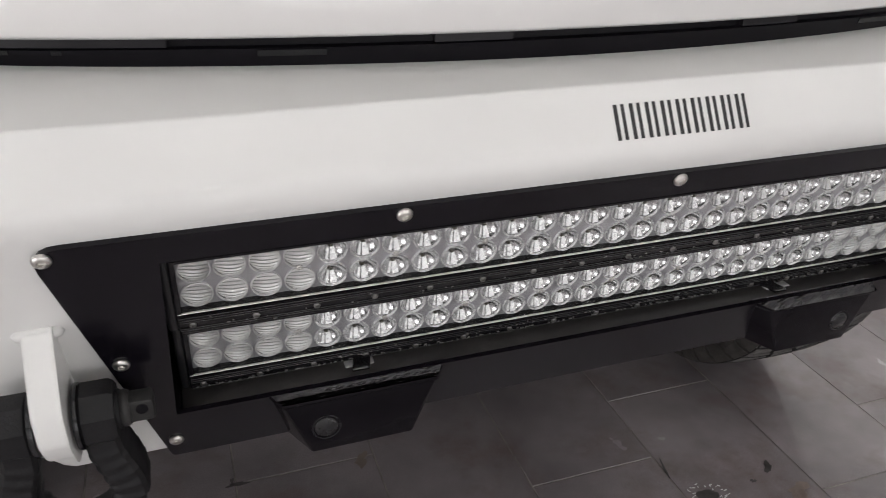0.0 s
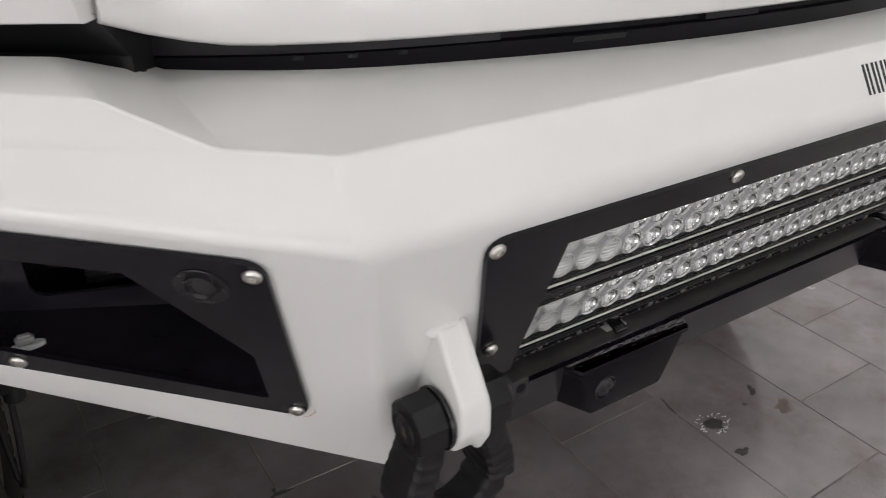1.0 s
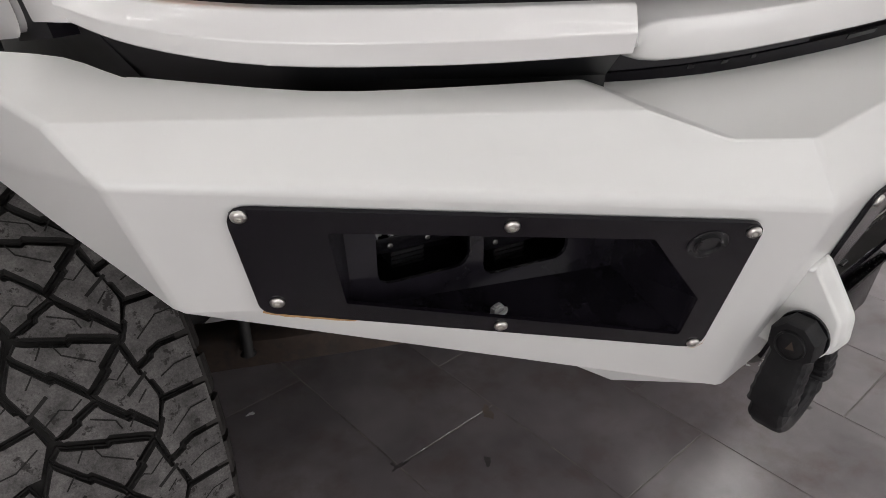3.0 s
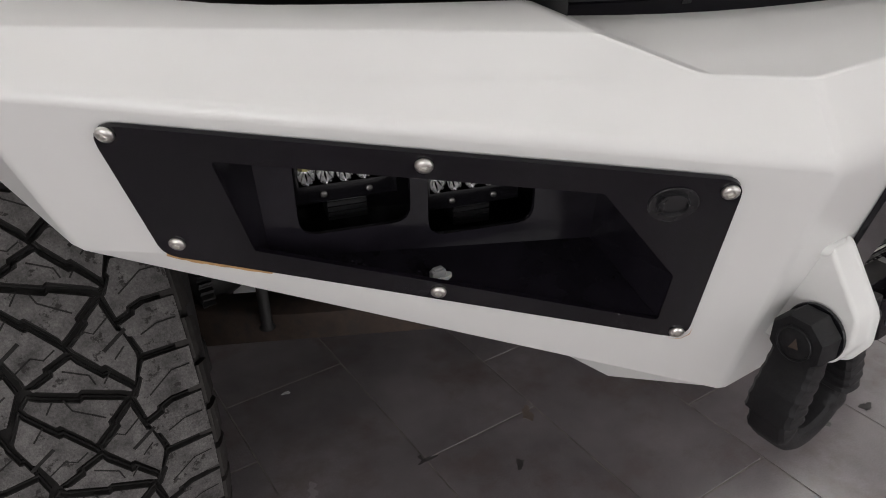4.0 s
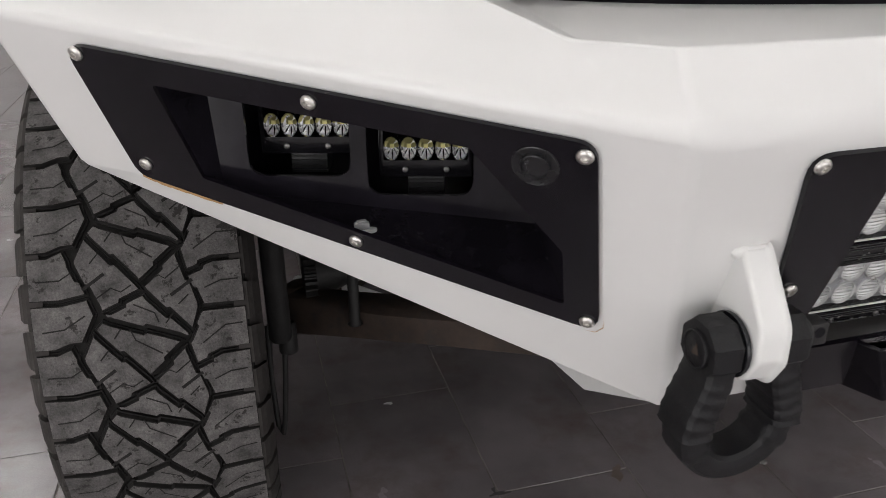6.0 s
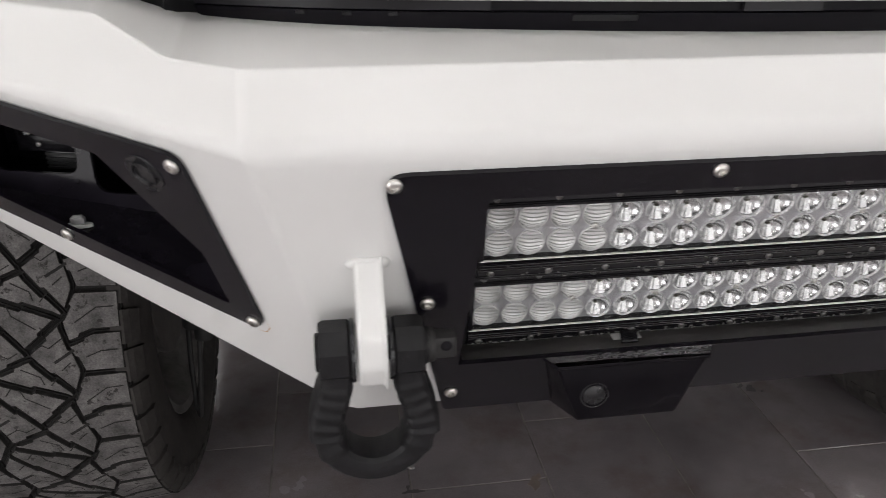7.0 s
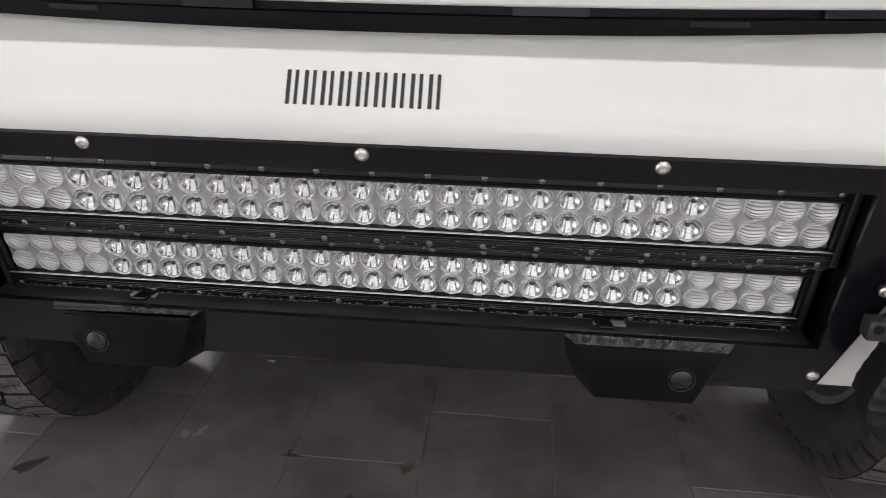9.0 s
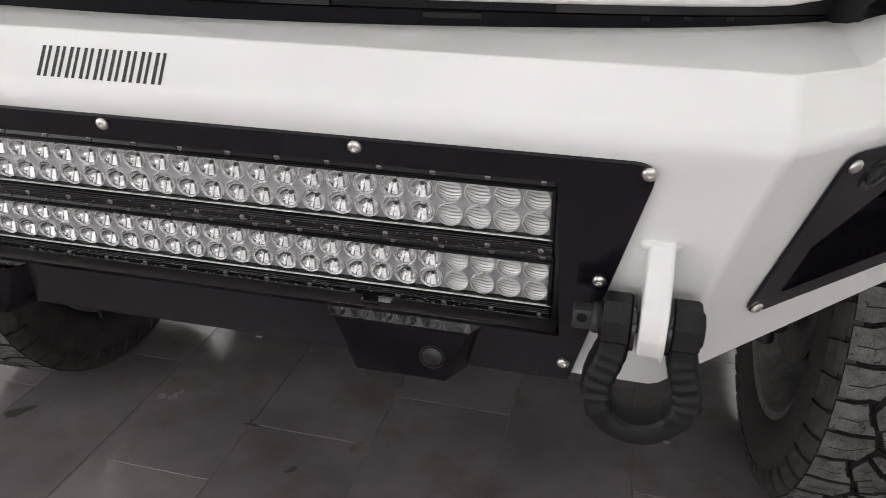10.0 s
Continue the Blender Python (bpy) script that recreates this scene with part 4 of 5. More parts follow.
def block_mesh(poly, gap, sipes):
    """A tread block: an outline in metres on the unrolled tyre, raised from the grooves with a slight draft."""
    poly = stepped(poly)
    bm = bmesh.new()
    top, mid, low = inset(poly, gap + 0.0012), inset(poly, gap + 0.0004), inset(poly, gap - 0.0030)
    ledge, wall = inset(poly, gap - 0.0022), inset(poly, gap - 0.0002)
    crown = lambda u: 0.010 * (u / TW) ** 2
    loops = []
    for loop, r in ((low, TR - 0.015), (ledge, TR - 0.0085), (wall, TR - 0.0080), (mid, TR - 0.0012), (top, TR)):
        loops.append([tread_point(p[0], p[1] / UNIT, r - crown(p[0])) for p in loop])
    loft(bm, loops, cap=False)
    # sides and steps take the darker rubber, so groove shade is partly colour
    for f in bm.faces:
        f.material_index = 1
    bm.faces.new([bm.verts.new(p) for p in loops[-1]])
    bmesh.ops.remove_doubles(bm, verts=bm.verts[:], dist=1e-6)
    for sp in sipes:
        add_sipe(bm, sp, 0.0023 if len(sp) == 2 and (sp[1][0] - sp[0][0]) ** 2 + (sp[1][1] - sp[0][1]) ** 2 > 0.0010 else 0.0010)
    return bm


def add_sipe(bm, pts, w=0.0010):
    """A thin dark zigzag strip laid on a block's face; its colour gives the slit's shade."""
    P = [Vector(p) for p in pts]
    va, vb = [], []
    for i, p in enumerate(P):
        d = (P[min(i + 1, len(P) - 1)] - P[max(i - 1, 0)]).normalized()
        n = Vector((-d.y, d.x)) * w
        r = TR + 0.0004 - 0.010 * (p.x / TW) ** 2
        q1, q2 = p + n, p - n
        va.append(bm.verts.new(tread_point(q1.x, q1.y / UNIT, r)))
        vb.append(bm.verts.new(tread_point(q2.x, q2.y / UNIT, r)))
    for i in range(len(P) - 1):
        bm.faces.new((va[i], va[i + 1], vb[i + 1], vb[i])).material_index = 1


BLOCKS = []
for poly, sipes in (
    ([(-0.063, 0.0), (0.008, 0.67), (-0.052, 0.85), (-0.082, 0.28)], [[(-0.056, 0.70), (-0.034, 0.60), (-0.022, 0.65), (-0.008, 0.59)], [(-0.058, 0.33), (-0.045, 0.22)], [(-0.041, 0.447), (-0.070, 0.587)]]),
    ([(0.008, 0.68), (0.065, 1.187), (0.056, 1.215), (-0.048, 0.885), (-0.050, 0.855)], [[(-0.008, 0.79), (0.018, 0.90), (0.022, 1.00)], [(0.031, 1.02), (0.042, 0.92)]]),
    ([(-0.050, 0.90), (0.055, 1.24), (0.0, 1.58), (-0.063, 1.0)], [[(-0.016, 1.04), (-0.010, 1.16), (0.022, 1.33)], [(-0.037, 1.12), (-0.027, 1.02)]]),
    ([(0.056, 1.26), (0.079, 1.90), (0.065, 2.187), (0.003, 1.60)], [[(0.014, 1.56), (0.028, 1.52), (0.036, 1.56), (0.058, 1.44)], [(0.050, 1.84), (0.064, 1.75)], [(0.041, 1.74), (0.071, 1.60)]]),
    ([(-TW, 0.19), (-0.112, 0.20), (-0.090, 0.14), (-0.083, 0.28), (-0.063, 0.66), (-0.100, 0.70), (-TW, 0.68)], [[(-0.128, 0.46), (-0.098, 0.47), (-0.082, 0.40)]]),
    ([(-TW, 0.68), (-0.100, 0.70), (-0.063, 0.66), (-0.055, 0.86), (-0.075, 1.15), (-0.092, 1.15), (-0.112, 1.20), (-TW, 1.19)], [[(-0.126, 0.98), (-0.098, 0.97), (-0.070, 0.85)]]),
    ([(TW, 0.40), (0.105, 0.40), (0.062, 0.52), (0.078, 0.90), (TW, 0.92)], [[(0.132, 0.64), (0.108, 0.64), (0.086, 0.70)]]),
    ([(TW, 0.92), (0.079, 0.91), (0.055, 1.25), (0.062, 1.51), (0.105, 1.40), (TW, 1.40)], [[(0.132, 1.12), (0.108, 1.12), (0.076, 1.28)]]),
):
    BLOCKS.append(([(u, v * UNIT) for u, v in poly], [[(u, v * UNIT) for u, v in sp] for sp in sipes]))


def wheel(x, s, label):
    """s: the side on which the outer face lies."""
    t = thing("wheel", label, "wheel", "front wheels", (x, 1.565, TR))
    bm = bmesh.new()
    prof = [(0.128, 0.298), (0.140, 0.304), (0.154, 0.322), (0.160, 0.352), (0.156, 0.405), (0.148, 0.436), (0.134, 0.447), (0.07, 0.4525), (0, 0.4535)]
    prof = [(-u, r) for u, r in prof] + [(u, r) for u, r in reversed(prof[:-1])]
    lathe(bm, [(r, u) for u, r in prof], facing((0, 0, 0), (1, 0, 0)), 88, False)
    for f in bm.faces:
        f.material_index = 1 if abs(f.calc_center_median().x) > 0.137 else 0
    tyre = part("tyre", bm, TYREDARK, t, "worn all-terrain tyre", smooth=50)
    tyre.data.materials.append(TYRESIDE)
    for e in (-1, 1):
        key = f"side_lug_{e}"
        for k in range(2 * UNITS):
            m = Matrix.Rotation(2 * math.pi * (k + (0.87 if e < 0 else 0.32))  / (2 * UNITS), 4, "X")
            if key in shared:
                again("side_lug", shared[key], tyre, m)
                continue
            loops = []
            for rr, uu, w in ((0.4545, 0.1425, 0.0270), (0.445, 0.1500, 0.0260), (0.424, 0.1590, 0.021), (0.408, 0.1590, 0.016)):
                loops.append([Vector((e * uu + e * dd, -rr * math.cos(q * w / rr), -rr * math.sin(q * w / rr))) for dd, q in ((0, -1), (0, 1), (-0.02, 1), (-0.02, -1))])
            shared[key] = part("side_lug", loft(bmesh.new(), loops), TYRESIDE, tyre)
            shared[key].matrix_basis = m
    bm = bmesh.new()
    lathe(bm, [(0.308, -0.134), (0.304, -0.143), (0.288, -0.139), (0.262, -0.10), (0.240, -0.05), (0.240, 0.05), (0.262, 0.10), (0.288, 0.139), (0.304, 0.143), (0.308, 0.134)], facing((0, 0, 0), (1, 0, 0)), 64, False)
    lathe(bm, [(0.242, -0.012), (0.07, -0.02), (0.07, 0.012), (0.242, 0.02)], facing((s * 0.05, 0, 0), (s, 0, 0)), 48, False)
    part("rim", bm, RIM, t, "dark grey wheel rim", smooth=40)
    bm = bmesh.new()
    lathe(bm, [(0.05, -0.018), (0.178, -0.018), (0.178, -0.006), (0.09, -0.004), (0.09, 0.004), (0.178, 0.006), (0.178, 0.018), (0.05, 0.018)], facing((-s * 0.10, 0, 0), (1, 0, 0)), 48)
    part("brake_disc", bm, GREYSTEEL, t, "grey brake disc", smooth=40)
    for n, (poly, sipes) in enumerate(BLOCKS):
        key = f"tread_{n}"
        for k in range(UNITS):
            m = Matrix.Rotation(2 * math.pi * k / UNITS, 4, "X")
            if key not in shared:
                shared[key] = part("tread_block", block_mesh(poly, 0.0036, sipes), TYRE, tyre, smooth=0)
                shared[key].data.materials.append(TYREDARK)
                shared[key].matrix_basis = m
            else:
                again("tread_block", shared[key], tyre, m)
    return t


wheel(-0.962, -1, "worn all-terrain tyre with chunky tread on a dark grey rim")
wheel(0.962, 1, "worn all-terrain tyre with chunky tread on a dark grey rim")

# ---- truck front ----
truck = thing("truck", "white pickup truck front with grille bar and headlamps", "truck")


def bar_y(x):
    """The plan of the grille's lower bar."""
    a = abs(x)
    return 0.563 + 0.26 * a * a + (0.9 * max(0, a - 0.45) ** 2)


def sweep(xs, prof):
    """Section points (dy, z) carried along the grille bar's plan."""
    return [[Vector((x, bar_y(x) + dy, z)) for dy, z in prof(x)] for x in xs]


RIDGE = 1.1415


def lift(x):
    """The rise of the bar's lower edge towards its ends."""
    return 0.026 * max(0.0, (abs(x) - 0.545) / 0.087) ** 1.6


def hook(x):
    """How far the bar's ends turn forward to meet the strips under the headlamps."""
    w = max(0.0, (abs(x) - 0.55) / 0.087)
    return 0.6852 + 0.018 * w - 0.041 * w * w - bar_y(x) - 0.0345 if w else 0.0


XS = [-0.597 + 1.194 * k / 40 for k in range(41)]
XV = [-0.70 + 1.40 * k / 40 for k in range(41)]
bm = bmesh.new()
XB = [-0.6365 + 1.273 * k / 48 for k in range(49)]
loft(bm, sweep(XB, lambda x: [(dy + hook(x), z) for dy, z in [(0.051, 1.1045 + lift(x)), (0.044, 1.1047 + lift(x)), (0.0385, 1.1085 + lift(x)), (0.0345, 1.125 + 0.5 * lift(x)), (0.0350, RIDGE - 0.003 + 0.3 * lift(x)), (0.0385, RIDGE + 0.3 * lift(x)), (0.065, RIDGE + 0.007 + 0.5 * lift(x)), (0.10, RIDGE + 0.009), (0.10, 1.107 + lift(x))]]))
part("grille_bar", bm, BODY, truck, "glossy white lower grille bar", smooth=60).modifiers.new("weighted", "WEIGHTED_NORMAL").keep_sharp = True
bm = bmesh.new()
loft(bm, sweep(XV, lambda x: [(0.060, 1.114), (0.060, 1.0962), (0.0535, 1.0952), (0.0560, 1.088), (0.060, 1.060), (0.16, 1.05), (0.16, 1.114)]))
part("valance", bm, GAP, truck, "black plastic valance under the grille bar", smooth=40)


def span(x0, x1, prof, material, name, label=""):
    part(name, loft(bmesh.new(), sweep([x0 + (x1 - x0) * k / 6 for k in range(7)], lambda x: prof)), material, truck, label, smooth=40)


for s in (-1, 1):
    for a, b in ((0.109, 0.172), (0.366, 0.60)):
        span(min(s * a, s * b), max(s * a, s * b), [(0.0545, 1.0965), (0.0545, 1.110), (0.060, 1.110), (0.060, 1.0965)], VALTAB, "valance_tab", "satin black tab in the valance")
    # black pieces set proud of the valance give the shade of its openings
    span(min(s * 0.254, s * 0.304), max(s * 0.254, s * 0.304), [(0.0530, 1.0940), (0.0548, 1.0892), (0.060, 1.0892), (0.060, 1.0940)], GLOSSY, "valance_slot", "dark piece laid on for a shaded slot in the valance")
    for a in (0.437, 0.472, 0.508):
        span(min(s * a, s * (a + 0.007)), max(s * a, s * (a + 0.007)), [(0.0532, 1.0950), (0.0545, 1.0915), (0.060, 1.0915), (0.060, 1.0950)], GLOSSY, "valance_notch")
bm = bmesh.new()
loft(bm, sweep(XS, lambda x: [(0.085, 1.140), (0.072, 1.20), (0.060, 1.36), (0.09, 1.40), (0.20, 1.40), (0.20, 1.140)]))
part("grille", bm, GAP, truck, "black grille mesh panel", smooth=40)
for zz in (1.215, 1.262, 1.309, 1.356):
    bm = bmesh.new()
    loft(bm, sweep(XS, lambda x: [(0.070, zz), (0.048, zz + 0.004), (0.048, zz + 0.016), (0.070, zz + 0.022)]))
    part("grille_slat", bm, GLOSSY, truck, "", smooth=40)

HP = [Vector((-0.646, 0.6600)), Vector((-0.75, 0.735)), Vector((-0.85, 0.822)), Vector((-0.915, 0.887)), Vector((-0.947, 0.930))]
HP = [Vector(p[:2]) for p in spline([(p.x, p.y, 0) for p in HP], 4)]


ZB = [p[0] for p in spline([(z, 0, 0) for z in (1.131, 1.1265, 1.1265, 1.139, 1.155)], 4)]
ZT = [p[0] for p in spline([(z, 0, 0) for z in (1.1665, 1.166, 1.166, 1.172, 1.182)], 4)]


HF = HP + [Vector((-0.953, 0.965)), Vector((-0.958, 1.0)), Vector((-0.962, 1.1)), Vector((-0.968, 1.3))]


def along(s, prof, plan=None):
    loops = []
    plan = plan or HP
    for i, p in enumerate(plan):
        d = (plan[min(i + 1, len(plan) - 1)] - plan[max(i - 1, 0)]).normalized()
        n = Vector((d.y, -d.x))
        if n.y > 0:
            n = -n
        loops.append([Vector((-s * (p.x + n.x * o), p.y + n.y * o, z + LEVEL * abs(p.x))) for o, z in prof(i)])
    return loops


for s in (-1, 1):
    bm = bmesh.new()
    loft(bm, along(s, lambda i: [(-0.003, ZB[i]), (0.001, ZB[i] + 0.0006), (0.003, ZB[i] + 0.0025), (0.0078, 0.55 * ZB[i] + 0.45 * ZT[i]), (0.0078, 0.49 * ZB[i] + 0.51 * ZT[i]), (0.0000, ZT[i] - 0.0025), (-0.0025, ZT[i] - 0.0005), (-0.006, ZT[i]), (-0.05, ZT[i]), (-0.05, ZB[i])]))
    part("headlamp_trim", bm, BODY, truck, "glossy white strip under the headlamp", smooth=60).modifiers.new("weighted", "WEIGHTED_NORMAL").keep_sharp = True
    bm = bmesh.new()
    loft(bm, along(s, lambda i: [(-0.010, 1.135 + 0.0015 * i), (-0.052, 1.10), (-0.058, 1.0), (-0.12, 1.0), (-0.12, 1.13)], HF))
    part("gap_filler", bm, PLASTIC, truck, "black plastic filler panel", smooth=40)
    lamp = part("headlamp", loft(bmesh.new(), along(s, lambda i: [(-0.012, ZT[i] - 0.003), (-0.016, ZT[i] + 0.002), (-0.024, ZT[i] + 0.001), (-0.060, ZT[i] + 0.003), (-0.075, 1.36), (-0.14, 1.36), (-0.14, 1.172)])), LAMPGREY, truck, "dark headlamp housing", smooth=40)
    pane = part("lens", loft(bmesh.new(), along(s, lambda i: [(-0.013, ZT[i] + 0.006), (-0.026, 1.36), (-0.028, 1.36), (-0.015, ZT[i] + 0.006)])), SMOKED, lamp, "clear headlamp lens", smooth=40)
    pane.visible_shadow = False
    # side panels with the slanting gap between them
    up = lambda p: Vector((-s * p[0], p[1], p[2] + LEVEL * abs(p[0])))
    bm = bmesh.new()
    slab(bm, [up(p) for p in ((-0.948, 0.922, 1.154), (-0.957, 0.978, 1.146), (-0.968, 1.175, 1.40), (-0.952, 0.96, 1.40))], (s, -0.15, 0), 0.03, bevel=0.003)
    part("fender_corner", bm, BODY, truck, "white body panel beside the headlamp", smooth=40)
    # black sheet added behind the open seam to give its shade
    bm = bmesh.new()
    slab(bm, [up(p) for p in ((-0.9505, 0.955, 1.138), (-0.9520, 1.050, 1.118), (-0.9640, 1.24, 1.41), (-0.9560, 1.14, 1.41))], (s, -0.05, 0), 0.02)
    part("fender_gap", bm, GAP, truck, "black sheet added to darken the seam between the body panels")
    bm = bmesh.new()
    slab(bm, rounded([up(p) for p in ((-0.958, 1.004, 1.134), (-0.970, 1.205, 1.40), (-0.975, 1.25, 1.43), (-0.990, 2.2, 1.43), (-0.990, 2.2, 1.09), (-0.960, 1.15, 1.103))], [0.015, 0.02, 0.01, 0, 0, 0.02]), (s, -0.05, 0), 0.03, bevel=0.003)
    part("fender", bm, BODY, truck, "white front fender", smooth=40)
bm = bmesh.new()
HX = [-0.93 + 1.86 * k / 20 for k in range(21)]
loft(bm, [[Vector((x, 0.66 + 0.32 * x * x, 1.372)), Vector((x, 0.66 + 0.32 * x * x, 1.40)), Vector((x, 0.80 + 0.2 * x * x, 1.45)), Vector((x, 1.2, 1.49)), Vector((x, 2.2, 1.52)), Vector((x, 2.2, 1.49)), Vector((x, 0.8, 1.37))] for x in HX])
part("bonnet", bm, BODY, truck, "white bonnet", smooth=50)

# ---- chassis seen below the bumper ----
part("crossmember", box(bmesh.new(), -0.45, 0.45, 1.62, 1.78, 0.50, 0.60, 0.02), RUST, truck, "rusty steel crossmember", smooth=40)
for s in (-1, 1):
    bm = bmesh.new()
    box(bm, min(s * 0.40, s * 0.50), max(s * 0.40, s * 0.50), 0.72, 2.2, 0.72, 0.86, 0.012)
    part("frame_rail", bm, IRON, truck, "black frame rail", smooth=40)
    # unseen arched liner over and behind the wheel, added to block a light leak
    bm = bmesh.new()
    arch = [(math.cos(math.radians(a)), math.sin(math.radians(a))) for a in range(-6, 103, 6)]
    outer = [(1.585 + 0.580 * c, 0.455 + 0.580 * d) for c, d in arch]
    inner = [(1.585 + 0.574 * c, 0.455 + 0.574 * d) for c, d in reversed(arch)]
    loft(bm, [[(s * x, y, z) for y, z in outer + inner] for x in (0.60, 0.93)])
    part("wheel_arch_liner", bm, PLASTIC, truck, "black arched sheet added to block light through the wheel arch", smooth=40)
    # lower control arm: two legs from the hub to the frame
    for k, (bx, by, bz) in enumerate(((0.28, 1.20, 0.47), (0.30, 1.86, 0.47))):
        bm = bmesh.new()
        loops = []
        for u in (0.0, 0.15, 0.35, 0.6, 0.85, 1.0):
            c = Vector((s * 0.755, 1.575, 0.387)).lerp(Vector((s * bx, by, bz)), u)
            h, w = 0.045 - 0.012 * math.sin(u * math.pi), 0.035 + 0.015 * math.sin(u * math.pi)
            loops.append([c + Vector((0, dy * w, dz * h)) for dy, dz in ((-1, -0.8), (-0.7, -1), (0.7, -1), (1, -0.8), (1, 0.8), (0.7, 1), (-0.7, 1), (-1, 0.8))])
        loft(bm, loops)
        part("control_arm", bm, RUST, truck, "rusty lower control arm", smooth=50)
    bm = bmesh.new()
    tube(bm, [(s * 0.778, 1.40, 0.90), (s * 0.778, 1.40, 0.425), (s * 0.778, 1.40, 0.420)], [0.021, 0.021, 0.018], 18)
    part("shock_absorber", bm, IRON, truck, "black shock absorber", smooth=50)
    bm = bmesh.new()
    lathe(bm, [(0.010, -0.030), (0.015, -0.030), (0.018, -0.026), (0.018, 0.026), (0.015, 0.030), (0.010, 0.030)], facing((s * 0.765, 1.42, 0.41), (0, 0.2, 1)), 20)
    part("bushing", bm, IRON, truck, "dark rubber bushing", smooth=50)
    bm = bmesh.new()
    tube(bm, [(s * 0.636, 1.42, 0.90), (s * 0.636, 1.42, 0.425), (s * 0.636, 1.42, 0.42)], [0.0105, 0.0105, 0.0150], 14)
    part("sway_bar_link", bm, IRON, truck, "slim dark sway bar link", smooth=50)
    # pale plate added among the suspension parts
    bm = bmesh.new()
    pale_outline = [(0.658, 0.335), (0.535, 0.352), (0.528, 0.372), (0.597, 0.405), (0.671, 0.446), (0.737, 0.440), (0.725, 0.392)]
    slab(bm, rounded([(s * x, 1.60 + 0.1 * (x - 0.6), z) for x, z in pale_outline], [0.01, 0.014, 0.012, 0.02, 0.02, 0.01, 0.01], 4), (0, -1, 0), 0.006, bevel=0.001)
    part("splash_shield", bm, PALE, truck, "pale rounded plate behind the wheel", smooth=40)
    # toothed ring and drive shaft at the hub
    bm = bmesh.new()
    loops = []
    for xx in (-0.012, 0.012):
        loops.append([Vector((s * 0.705 + xx, 1.585 + (0.068 if q % 4 < 2 else 0.056) * math.cos(2 * math.pi * q / 112), 0.455 + (0.068 if q % 4 < 2 else 0.056) * math.sin(2 * math.pi * q / 112))) for q in range(112)])
    loft(bm, loops)
    part("tone_ring", bm, IRON, truck, "toothed dark steel ring", smooth=20)
    bm = bmesh.new()
    tube(bm, [(s * 0.70, 1.585, 0.455), (s * 0.66, 1.585, 0.46), (s * 0.62, 1.585, 0.465), (s * 0.58, 1.585, 0.47), (s * 0.20, 1.60, 0.52)], [0.045, 0.045, 0.034, 0.018, 0.018], 16)
    part("drive_shaft", bm, IRON, truck, "dark drive shaft", smooth=50)
    bm = bmesh.new()
    tube(bm, [(s * 0.70, 1.60, 0.43), (s * 0.50, 1.56, 0.46), (s * 0.18, 1.45, 0.47)], [0.014, 0.013, 0.013], 12)
    part("tie_rod", bm, IRON, truck, "dark steering tie rod", smooth=50)
bm = bmesh.new()
tube(bm, [(-0.772, 1.41, 0.40), (-0.778, 1.405, 0.32), (-0.786, 1.40, 0.24), (-0.792, 1.405, 0.205), (-0.80, 1.42, 0.215), (-0.803, 1.44, 0.30), (-0.80, 1.46, 0.42)], 0.0055, 8)
part("brake_hose", bm, IRON, truck, "thin black brake hose", smooth=60)
